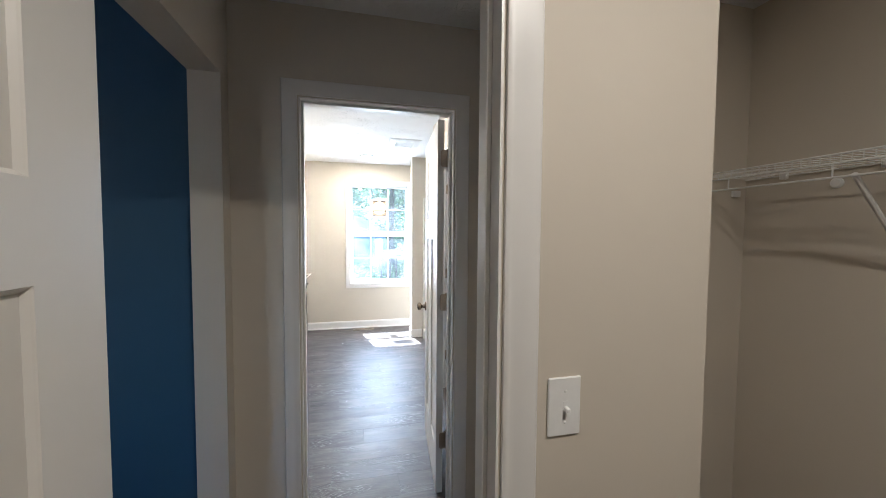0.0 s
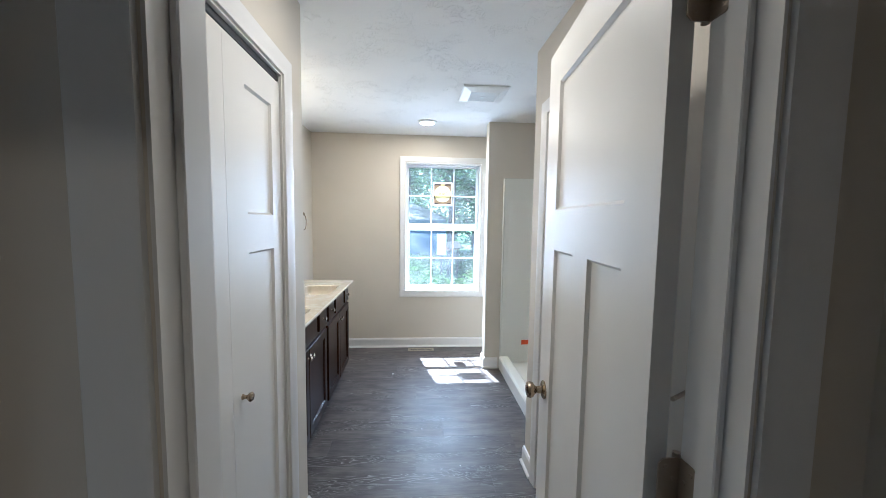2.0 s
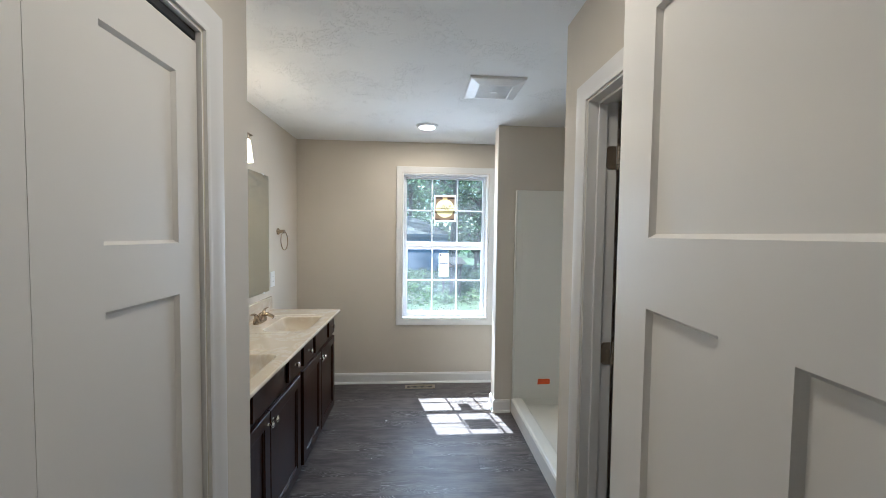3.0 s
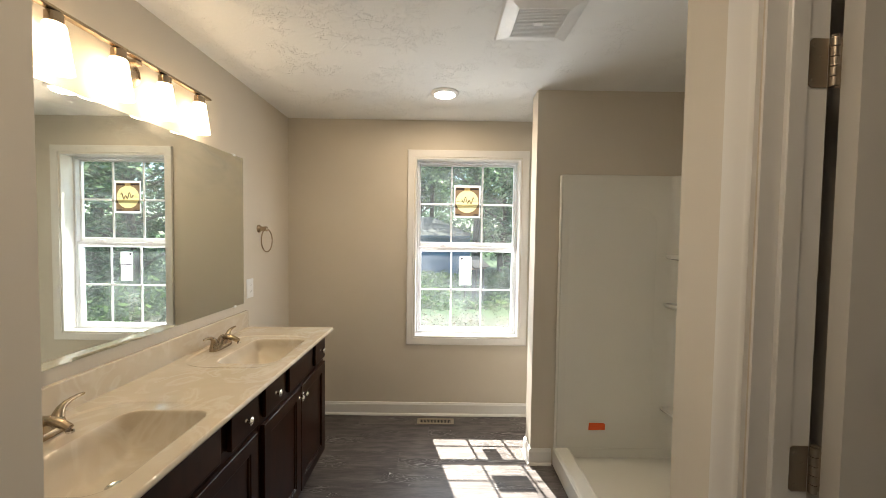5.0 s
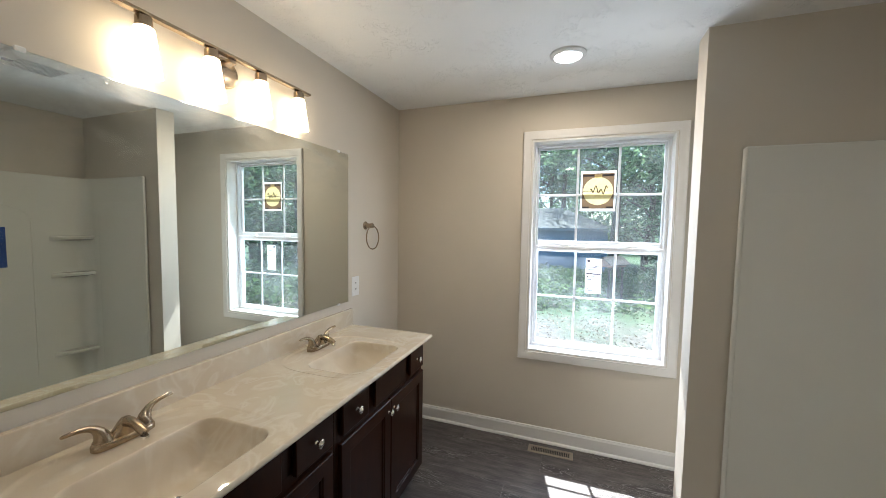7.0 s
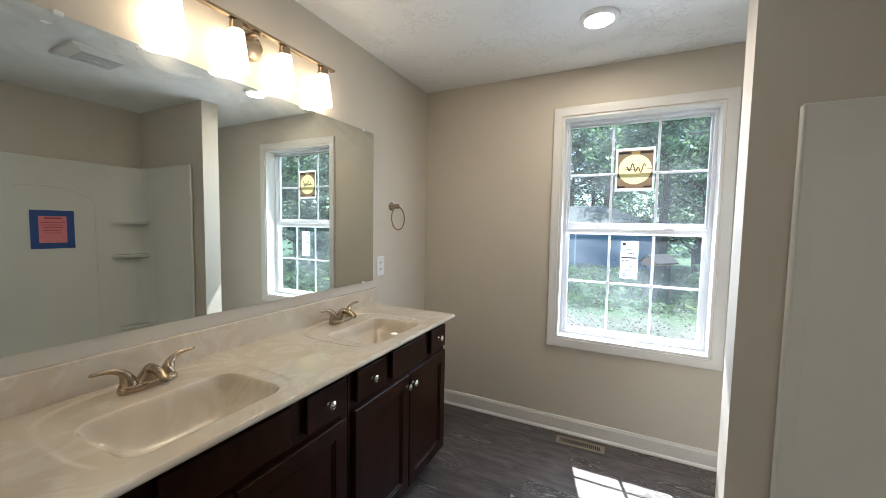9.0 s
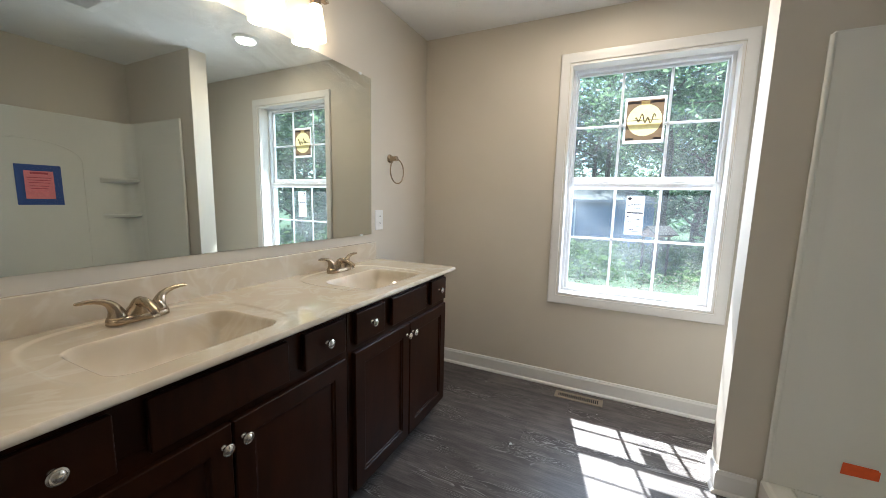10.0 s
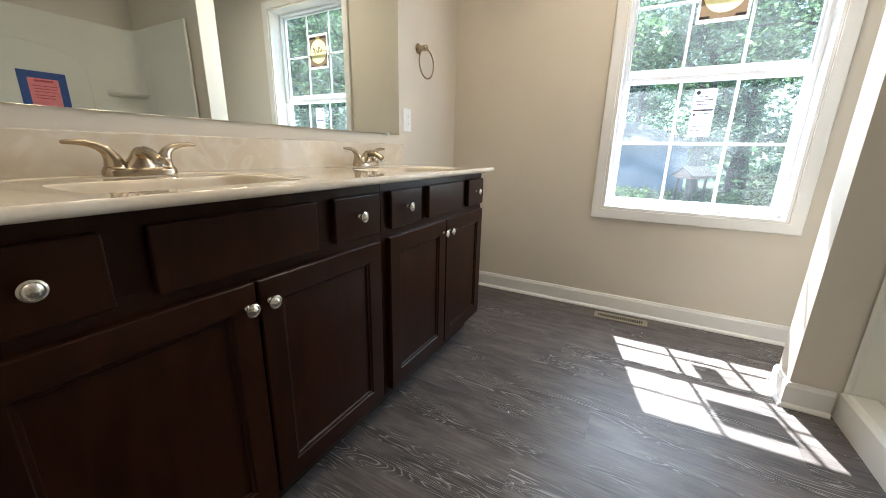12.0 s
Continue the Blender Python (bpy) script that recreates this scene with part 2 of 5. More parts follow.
def part(name, bm, material, parent=None, label="", smooth=False, origin=None, sharp=38):
    """Link a bmesh given in world coordinates as one mesh, under parent if there is one."""
    o = Vector(origin) if origin is not None else (ORIGIN[parent] if parent else Vector((0, 0, 0)))
    bmesh.ops.translate(bm, verts=bm.verts, vec=-o)
    bmesh.ops.recalc_face_normals(bm, faces=bm.faces)
    me = bpy.data.meshes.new(name)
    bm.to_mesh(me)
    bm.free()
    me.materials.append(material)
    if smooth:
        for p in me.polygons:
            p.use_smooth = True
        me.set_sharp_from_angle(angle=radians(sharp))
    ob = new(name, me)
    ORIGIN[ob] = o
    if parent:
        ob.parent = parent
        ob.location = o - ORIGIN[parent]
    else:
        ob.location = o
    return tagged(ob, label)


def box(bm, a, b, bevel=0.0, seg=1):
    """Axis-aligned box from corner a to corner b."""
    lo = [min(p, q) for p, q in zip(a, b)]
    hi = [max(p, q) for p, q in zip(a, b)]
    vs = [bm.verts.new((hi[0] if i & 1 else lo[0], hi[1] if i & 2 else lo[1], hi[2] if i & 4 else lo[2])) for i in range(8)]
    fs = [bm.faces.new([vs[i] for i in q]) for q in ((0, 2, 3, 1), (4, 5, 7, 6), (0, 1, 5, 4), (2, 6, 7, 3), (0, 4, 6, 2), (1, 3, 7, 5))]
    if bevel:
        edges = {e for f in fs for e in f.edges}
        bmesh.ops.bevel(bm, geom=list(edges), offset=bevel, segments=seg, affect="EDGES", profile=0.5)
    return vs


def boxes(*dims, bevel=0.0):
    bm = bmesh.new()
    for a, b in dims:
        box(bm, a, b, bevel)
    return bm


def sweep(bm, corners, profile, normal, closed=False):
    """Sweep profile (u outward, v along normal) round corners given as (point, mitre vector)."""
    n = Vector(normal)
    rings = [[bm.verts.new(Vector(p) + Vector(m) * u + n * v) for u, v in profile] for p, m in corners]
    k = len(profile)
    count = len(rings) if closed else len(rings) - 1
    for i in range(count):
        a, b = rings[i], rings[(i + 1) % len(rings)]
        for j in range(k):
            bm.faces.new((a[j], a[(j + 1) % k], b[(j + 1) % k], b[j]))
    if not closed:
        bm.faces.new(rings[0])
        bm.faces.new(list(reversed(rings[-1])))


def lathe(bm, profile, at, axis="Z", seg=24):
    """Turn profile (radius, height) round an axis through at."""
    turn = {"Z": Matrix.Identity(4), "X": Matrix.Rotation(radians(90), 4, "Y"), "-X": Matrix.Rotation(radians(-90), 4, "Y"),
            "Y": Matrix.Rotation(radians(-90), 4, "X"), "-Y": Matrix.Rotation(radians(90), 4, "X"), "-Z": Matrix.Rotation(radians(180), 4, "X")}[axis]
    rings = []
    for r, h in profile:
        rings.append([bm.verts.new(Vector(at) + turn @ Vector((max(r, 1e-4) * math.cos(2 * math.pi * i / seg), max(r, 1e-4) * math.sin(2 * math.pi * i / seg), h))) for i in range(seg)])
    for a, b in zip(rings, rings[1:]):
        for i in range(seg):
            bm.faces.new((a[i], a[(i + 1) % seg], b[(i + 1) % seg], b[i]))
    bm.faces.new(rings[0])
    bm.faces.new(list(reversed(rings[-1])))


def tube(bm, points, radii, seg=12):
    """A round bar through points with a radius at each."""
    pts = [Vector(p) for p in points]
    if isinstance(radii, (int, float)):
        radii = [radii] * len(pts)
    rings = []
    up = Vector((0.13, 0.27, 0.95)).normalized()
    for i, p in enumerate(pts):
        d = (pts[min(i + 1, len(pts) - 1)] - pts[max(i - 1, 0)]).normalized()
        s = d.cross(up)
        if s.length < 0.05:
            s = d.cross(Vector((1, 0, 0)))
        s.normalize()
        u = s.cross(d)
        rings.append([bm.verts.new(p + (s * math.cos(a) + u * math.sin(a)) * radii[i]) for a in (2 * math.pi * j / seg for j in range(seg))])
    for a, b in zip(rings, rings[1:]):
        for i in range(seg):
            bm.faces.new((a[i], a[(i + 1) % seg], b[(i + 1) % seg], b[i]))
    bm.faces.new(rings[0])
    bm.faces.new(list(reversed(rings[-1])))


def structure(name, bm, material, label, category, smooth=False):
    return tagged(part(name, bm, material, smooth=smooth), label, category, "", "structure")


# ---- the shell ----
H = 2.44          # ceiling height
XE = 1.85         # east wall of the bathroom passage
XC = 0.645        # linen closet front
YV = 2.565        # start of the vanity recess
YP = 4.358        # south face of the shower partition
XS = 2.85         # back of the shower
T = 0.115         # stud wall thickness
DX0, DX1, DZ = 0.888, 1.610, 2.04   # bathroom doorway
DY0, DY1 = 1.238, 1.348             # its wall
WX0, WX1, WZ0, WZ1 = 1.035, 1.912, 0.656, 2.140  # window opening

structure("wall_north", boxes(((-0.12, 5.0, 0), (WX0, 5.16, H)), ((WX1, 5.0, 0), (3.0, 5.16, H)), ((WX0, 5.0, 0), (WX1, 5.16, WZ0)), ((WX0, 5.0, WZ1), (WX1, 5.16, H))), WALL, "greige painted bathroom wall around the window", "wall")
structure("wall_west", boxes(((-0.12, YV, 0), (0, 5.0, H))), WALL, "greige painted wall behind the vanity", "wall")
structure("wall_vanity_return", boxes(((-0.12, YV - 0.105, 0), (XC, YV, H))), WALL, "greige painted return wall beside the vanity", "wall")
LY0, LY1 = 1.475, 2.318  # linen closet opening
structure("wall_linen", boxes(((XC - T, DY1, 0), (XC, LY0, H)), ((XC - T, LY1, 0), (XC, YV - 0.105, H)), ((XC - T, LY0, DZ), (XC, LY1, H))), WALL, "greige painted wall around the linen closet", "wall")
structure("wall_linen_back", boxes(((-0.10, DY1, 0), (0.0, YV - 0.105, H))), WALL, "plain back wall inside the linen closet", "wall")
structure("wall_partition", boxes(((1.865, YP, 0), (XS, YP + 0.135, H))), WALL, "greige painted partition between shower and window", "wall")
structure("wall_niche_end", boxes(((XS, YP, 0), (3.0, 5.0, H))), WALL, "plain wall closing the niche behind the partition", "wall")
structure("wall_shower_back", boxes(((XS, 2.80, 0), (3.0, YP, H))), WALL, "greige painted wall above the shower surround", "wall")
YS = 2.91
structure("wall_shower_south", boxes(((XE, YS - 0.115, 0), (XS, YS, H))), WALL, "greige painted wall at the south of the shower", "wall")
EY0, EY1 = 1.965, 2.69  # doorway in the east wall
structure("wall_east", boxes(((XE, DY1, 0), (XE + T, EY0, H)), ((XE, EY1, 0), (XE + T, YS - 0.115, H)), ((XE, EY0, DZ), (XE + T, EY1, H))), WALL, "greige painted wall with the side room doorway", "wall")
structure("wall_bath_south", boxes(((-0.10, DY0, 0), (DX0, DY1, H)), ((DX1, DY0, 0), (XE + T, DY1, H)), ((DX0, DY0, DZ), (DX1, DY1, H))), WALL, "greige painted wall around the bathroom doorway", "wall")
structure("wall_side_room", boxes(((XE + T, DY1 - 0.115, 0), (3.2, DY1, H)), ((3.2, DY1 - 0.115, 0), (3.3, 2.80, H))), WALL, "plain walls of the unlit side room", "wall")
# hall, bedroom and walk-in closet
HX0, HX1 = 0.604, 1.777
CY = 0.10
CX0, CX1 = 0.700, 1.393
structure("wall_hall_east", boxes(((HX1, CY, 0), (HX1 + 0.09, DY0, H))), WALL, "greige painted hall wall", "wall")
structure("wall_hall_west", boxes(((HX0 - 0.12, CY + T, 0), (HX0, 0.27, H)), ((HX0 - 0.12, 1.15, 0), (HX0, DY0, H)), ((HX0 - 0.12, 0.27, 2.08), (HX0, 1.15, H))), WALL, "greige painted hall wall with an open drywall passage", "wall")
structure("wall_closet_front", boxes(((-0.6, CY, 0), (CX0, CY + T, H)), ((CX1, CY, 0), (HX1, CY + T, H)), ((CX0, CY, DZ), (CX1, CY + T, H))), WALL, "greige painted closet wall around its doorway", "wall")
for nm, a, b in (("wall_closet_north", (HX1 + 0.09, 0.78, 0), (2.98, 0.88, H)), ("wall_closet_east", (2.86, -2.4, 0), (2.98, 0.78, H)), ("wall_closet_south", (-0.6, -2.5, 0), (2.98, -2.4, H)), ("wall_closet_west", (-0.7, -2.5, 0), (-0.6, CY, H))):
    structure(nm, boxes((a, b)), WALL, "greige painted wall of the walk-in closet", "wall")
structure("wall_bedroom_blue", boxes(((-3.2, DY0 - 0.02, 0), (HX0 - 0.12, DY0, H))), BLUE, "deep blue accent wall of the bedroom", "wall")
# Unseen bedroom shell; its opening is made up to light the blue wall
structure("wall_bedroom", boxes(((-3.3, -2.6, 0), (-3.2, -1.85, H)), ((-3.3, -0.60, 0), (-3.2, DY0, H)), ((-3.3, -1.85, 0), (-3.2, -0.60, 0.85)), ((-3.3, -1.85, 2.05), (-3.2, -0.60, H)), ((-3.3, -2.7, 0), (-0.7, -2.6, H)), ((-0.8, -2.6, 0), (-0.7, CY, H)), ((-0.7, CY, 0), (-0.6, CY + T, H))), WALL, "unseen bedroom walls with a made-up opening for daylight", "wall")
structure("ceiling", boxes(((-3.3, -2.7, H), (3.3, 5.16, H + 0.15))), CEIL, "white stomp-textured ceiling", "ceiling")
FLOOR = structure("floor", boxes(((-3.3, -2.7, -0.25), (3.3, 5.16, -0.008))), plain("subfloor", (0.05, 0.045, 0.04), 0.8), "dark wood-look vinyl plank floor", "floor")

# ---- casings, baseboards ----
CASE = [(0, 0), (0, 0.009), (0.008, 0.012), (0.014, 0.011), (0.030, 0.015), (0.052, 0.018), (0.062, 0.018), (0.066, 0.014), (0.066, 0)]


def door_casing(name, axis, face, side, a, b, head, label, profile=CASE):
    """Three-sided mitred casing on a wall face; axis is the one the wall runs along."""
    bm = bmesh.new()
    g = 0.006
    run = (lambda u, z: (u, face, z)) if axis == "x" else (lambda u, z: (face, u, z))
    nrm = (0, side, 0) if axis == "x" else (side, 0, 0)
    cs = [(run(a - g, 0), Vector(run(-1, 0)) - Vector(run(0, 0))), (run(a - g, head + g), Vector(run(-1, 1)) - Vector(run(0, 0))),
          (run(b + g, head + g), Vector(run(1, 1)) - Vector(run(0, 0))), (run(b + g, 0), Vector(run(1, 0)) - Vector(run(0, 0)))]
    sweep(bm, cs, profile, nrm)
    return structure(name, bm, TRIM, label, "door casing", True)


def jamb(name, axis, w0, w1, a, b, head, label, stop=None):
    """Lining of a doorway, with a stop bead when stop gives its two depths."""
    t = 0.004
    def q(u0, u1, z0, z1, d0=w0, d1=w1):
        return ((u0, d0, z0), (u1, d1, z1)) if axis == "x" else ((d0, u0, z0), (d1, u1, z1))
    bm = boxes(q(a - 0.001, a + t, 0, head), q(b - t, b + 0.001, 0, head), q(a + t, b - t, head - t, head + 0.001))
    if stop:
        s0, s1 = stop
        for d in (q(a + t, a + t + 0.011, 0, head - t, s0, s1), q(b - t - 0.011, b - t, 0, head - t, s0, s1), q(a + t + 0.011, b - t - 0.011, head - t - 0.011, head - t, s0, s1)):
            box(bm, *d, bevel=0.002)
    return structure(name, bm, TRIM, label, "door jamb")


door_casing("trim_bath_door_hall", "x", DY0, -1, DX0, DX1, DZ, "white painted moulded casing around the bathroom door")
door_casing("trim_bath_door_inner", "x", DY1, 1, DX0, DX1, DZ, "white painted moulded casing on the bathroom side")
jamb("trim_bath_jamb", "x", DY0 - 0.001, DY1 + 0.001, DX0, DX1, DZ, "white painted door lining with stop", (DY1 - 0.075, DY1 - 0.04))
door_casing("trim_linen", "y", XC, 1, LY0, LY1, DZ, "white painted casing around the linen closet")
jamb("trim_linen_jamb", "y", XC - T, XC + 0.001, LY0, LY1, DZ, "white painted closet lining")
door_casing("trim_side_room", "y", XE, -1, EY0, EY1, DZ, "white painted casing around the side room door")
jamb("trim_side_jamb", "y", XE - 0.001, XE + T, EY0, EY1, DZ, "white painted side room door lining", (XE + 0.035, XE + 0.07))
door_casing("trim_closet", "x", CY, -1, CX0, CX1, DZ, "white painted casing around the walk-in closet door")
door_casing("trim_closet_hall", "x", CY + T, 1, CX0, CX1, DZ, "white painted casing on the hall side of the closet")
jamb("trim_closet_jamb", "x", CY - 0.001, CY + T + 0.001, CX0, CX1, DZ, "white painted closet door lining", (CY + 0.04, CY + 0.075))

BASE = [(0, 0), (0.024, 0), (0.024, 0.006), (0.020, 0.014), (0.013, 0.019), (0.013, 0.090), (0.010, 0.097), (0.007, 0.106), (0, 0.108)]


def baseboard(name, corners, label="white painted baseboard with shoe moulding"):
    """Baseboard with shoe; corners as ((x, y), (outward x, outward y))."""
    bm = bmesh.new()
    rings = [[bm.verts.new((x + mx * u, y + my * u, z)) for u, z in BASE] for (x, y), (mx, my) in corners]
    k = len(BASE)
    for a, b in zip(rings, rings[1:]):
        for j in range(k):
            bm.faces.new((a[j], a[(j + 1) % k], b[(j + 1) % k], b[j]))
    bm.faces.new(rings[0])
    bm.faces.new(list(reversed(rings[-1])))
    return structure(name, bm, TRIM, label, "baseboard")


baseboard("baseboard_north", [((0.0, 5.0), (0, -1)), ((2.79, 5.0), (0, -1))])
baseboard("baseboard_west", [((0, 4.345), (1, 0)), ((0, 4.975), (1, 0))])
baseboard("baseboard_partition", [((2.0, YP), (0, -1)), ((1.865, YP), (-1, -1)), ((1.865, YP + 0.135), (-1, 1)), ((2.79, YP + 0.135), (0, 1))])
baseboard("baseboard_linen", [((XC, LY1 + 0.075), (1, 0)), ((XC, YV), (1, 1)), ((0.565, YV), (0, 1))])
baseboard("baseboard_east", [((XE, EY1 + 0.075), (-1, 0)), ((XE, YS), (-1, 1)), ((2.0, YS), (0, 1))])
baseboard("baseboard_east_behind_door", [((XE, DY1 + 0.02), (-1, 0)), ((XE, EY0 - 0.075), (-1, 0))])
baseboard("baseboard_hall_east", [((HX1, DY0), (-1, 0)), ((HX1, CY + T), (-1, 0))])
baseboard("baseboard_hall_end", [((DX0 - 0.075, DY0), (0, -1)), ((HX0, DY0), (1, -1)), ((HX0, 1.15), (1, -1)), ((HX0 - 0.12, 1.15), (0, -1))])
baseboard("baseboard_closet", [((HX1 + 0.09, CY), (0, -1)), ((CX1 + 0.075, CY), (0, -1))])


# ---- doors ----
def door_leaf(bm, width, height, thick, panels, m, z0=0.012):
    """Flat-panel leaf in local x (width) and z, centred on y=0, moved by m. panels: (x0, x1, z0, z1)."""
    d = 0.009
    xs = sorted({0, width, *[p for q in panels for p in q[:2]]})
    zs = sorted({z0, height, *[p for q in panels for p in q[2:]]})
    inside = lambda x, z: any(a < x < b and c < z < e for a, b, c, e in panels)
    for s in (1, -1):
        y = s * thick / 2
        grid = {}
        def vert(x, z):
            key = (round(x, 4), round(z, 4))
            if key not in grid:
                grid[key] = bm.verts.new(m @ Vector((x, y, z)))
            return grid[key]
        for x0, x1 in zip(xs, xs[1:]):
            for za, zb in zip(zs, zs[1:]):
                if not inside((x0 + x1) / 2, (za + zb) / 2):
                    bm.faces.new([vert(x0, za), vert(x1, za), vert(x1, zb), vert(x0, zb)])
        e = 0.007
        for a, b, c, f in panels:
            o = [(a, c), (b, c), (b, f), (a, f)]
            i1 = [(a + 0.002, c + 0.002), (b - 0.002, c + 0.002), (b - 0.002, f - 0.002), (a + 0.002, f - 0.002)]
            i2 = [(a + e, c + e), (b - e, c + e), (b - e, f - e), (a + e, f - e)]
            v0 = [bm.verts.new(m @ Vector((x, y, z))) for x, z in o]
            v1 = [bm.verts.new(m @ Vector((x, y - s * 0.003, z))) for x, z in i1]
            v2 = [bm.verts.new(m @ Vector((x, y - s * d, z))) for x, z in i2]
            for p, q in ((v0, v1), (v1, v2)):
                for k in range(4):
                    bm.faces.new((p[k], p[(k + 1) % 4], q[(k + 1) % 4], q[k]))
            bm.faces.new(v2)
    t = thick / 2
    for a, b in (((0, z0), (width, z0)), ((width, z0), (width, height)), ((width, height), (0, height)), ((0, height), (0, z0))):
        bm.faces.new([bm.verts.new(m @ Vector((a[0], -t, a[1]))), bm.verts.new(m @ Vector((b[0], -t, b[1]))), bm.verts.new(m @ Vector((b[0], t, b[1]))), bm.verts.new(m @ Vector((a[0], t, a[1])))])
    bmesh.ops.remove_doubles(bm, verts=bm.verts, dist=0.0002)


KNOB = [(0.0, 0.0), (0.030, 0.0), (0.031, 0.004), (0.026, 0.008), (0.013, 0.011), (0.011, 0.026), (0.016, 0.033), (0.025, 0.040), (0.0275, 0.050), (0.024, 0.058), (0.014, 0.062), (0.0, 0.063)]


def hinge(parent, at, zc, way1, way2, knuckle):
    """Butt hinge: two rounded plates and a knuckle."""
    bm = bmesh.new()
    for way in (way1, way2):
        w, n = Vector(way[0]), Vector(way[1])
        p = [Vector(at) + w * u + n * 0.0005 + Vector((0, 0, zc + z)) for u, z in ((0.002, -0.044), (0.030, -0.044), (0.038, -0.036), (0.038, 0.036), (0.030, 0.044), (0.002, 0.044))]
        f = bm.faces.new([bm.verts.new(v) for v in p])
        r = bmesh.ops.extrude_face_region(bm, geom=[f])
        bmesh.ops.translate(bm, verts=[v for v in r["geom"] if isinstance(v, bmesh.types.BMVert)], vec=n * 0.0022)
    h = part("hinge", bm, NICKEL_DARK, parent, "satin nickel butt hinge")
    bm = bmesh.new()
    k = Vector(knuckle)
    for i in range(5):
        z = zc - 0.044 + i * 0.0178
        lathe(bm, [(0.0, 0), (0.0065, 0.0006), (0.0065, 0.0168), (0.0, 0.0172)], (k.x, k.y, z), "Z", 12)
    lathe(bm, [(0, 0), (0.005, 0.001), (0.006, 0.004), (0.0, 0.006)], (k.x, k.y, zc + 0.045), "Z", 12)
    part("knuckle", bm, NICKEL_DARK, h, smooth=True)
    bm = bmesh.new()
    for way in (way1, way2):
        w, n = Vector(way[0]), Vector(way[1])
        for u, z in ((0.027, 0.031), (0.014, 0.010), (0.027, -0.031)):
            p = Vector(at) + w * u + n * 0.0028 + Vector((0, 0, zc + z))
            lathe(bm, [(0, -0.001), (0.0042, 0), (0.003, 0.001), (0, 0.0004)], p, {(1, 0): "X", (-1, 0): "-X", (0, 1): "Y", (0, -1): "-Y"}[(round(n.x), round(n.y))], 10)
    part("screw", bm, NICKEL_DARK, h, smooth=True)
    return h


PANELS3 = lambda w, st: [(st, w - st, 1.523, 1.914), (st, w / 2 - 0.052, 0.235, 1.399), (w / 2 + 0.052, w - st, 0.235, 1.399)]


def swing_door(name, pin, angle, width, panels, knob_x, label, knob_sides=(1, -1), gap=0.004):
    """Leaf hung on a vertical pin; angle turns local x from the pin along the leaf."""
    d = thing(name, (pin[0], pin[1], 0), label, "door", "", "structure")
    m = pose(pin[0], pin[1], 0, 0, 0, angle)
    off = m @ pose(gap, knob_off[name], 0)
    bm = bmesh.new()
    door_leaf(bm, width, 2.028, 0.035, panels, off)
    part("leaf", bm, DOORWHITE, d)
    for s in knob_sides:
        bm = bmesh.new()
        lathe(bm, KNOB, (0, 0, 0), "Y" if s > 0 else "-Y", 24)
        bmesh.ops.transform(bm, matrix=off @ pose(knob_x, s * 0.0175, 0.915), verts=bm.verts)
        part("knob", bm, NICKEL, d, "satin nickel round door knob", True)
    return d, off


knob_off = {"door_bathroom": 0.0215, "door_side_room": -0.0215, "door_closet": 0.0215}
W1 = 0.690
bath_door, off1 = swing_door("door_bathroom", (1.592, 1.354), 84.5, W1, PANELS3(W1, 0.118), W1 - 0.062, "white three-panel bathroom door standing open")
bm = bmesh.new()
box(bm, (W1 - 0.0005, -0.012, 0.886), (W1 + 0.0012, 0.012, 0.944), 0.002)
bmesh.ops.transform(bm, matrix=off1, verts=bm.verts)
part("latch_plate", bm, NICKEL_DARK, bath_door, "satin nickel latch plate on the door edge")
for z in (0.31, 1.066, 1.826):
    hinge(bath_door, (DX1 - 0.005, DY1 + 0.001, 0), z, ((0, -1, 0), (-1, 0, 0)), ((-1, 0.0, 0), (0, -1, 0)), (DX1 - 0.008, DY1 + 0.006))
side_door, off2 = swing_door("door_side_room", (XE + T + 0.006, EY1 - 0.002), -2.0, 0.71, PANELS3(0.71, 0.118), 0.648, "white three-panel side room door swung open", gap=0.016)
for z in (0.31, 1.066, 1.826):
    hinge(side_door, (XE + T - 0.002, EY1 - 0.004, 0), z, ((-1, 0, 0), (0, -1, 0)), ((1, 0, 0), (0, -1, 0)), (XE + T + 0.004, EY1 - 0.011))
WC = 0.672
closet_door, off3 = swing_door("door_closet", (0.7445, 0.108), -90.0, WC, [(0.118, WC - 0.118, 1.499, 1.90), (0.118, WC / 2 - 0.052, 0.235, 1.377), (WC / 2 + 0.052, WC - 0.118, 0.235, 1.377)], WC - 0.062, "white three-panel closet door standing open")


def bifold(name, y0, y1, px0, px1, knob_y=None):
    d = thing(name, (XC - 0.022, y0, 0), "white flat-panel bifold leaf of the linen closet", "closet door", "bifold leaves", "structure")
    bm = bmesh.new()
    m = pose(XC - 0.022, y0, 0, 0, 0, 90)
    door_leaf(bm, y1 - y0, 2.004, 0.03, [(px0 - y0, px1 - y0, 1.497, 1.901), (px0 - y0, px1 - y0, 0.235, 1.374)], m)
    part("leaf", bm, DOORWHITE, d)
    if knob_y:
        bm = bmesh.new()
        lathe(bm, [(0, 0), (0.009, 0), (0.009, 0.002), (0.006, 0.006), (0.006, 0.014), (0.013, 0.02), (0.0155, 0.026), (0.012, 0.031), (0, 0.033)], (XC - 0.007, knob_y, 0.928), "X", 20)
        part("knob", bm, NICKEL, d, "small satin nickel knob", True)
    return d


bifold("closet_door", LY0 + 0.006, 1.8945, 1.56, 1.765)
bifold("closet_door", 1.8955, LY1 - 0.011, 2.022, 2.228, 1.952)

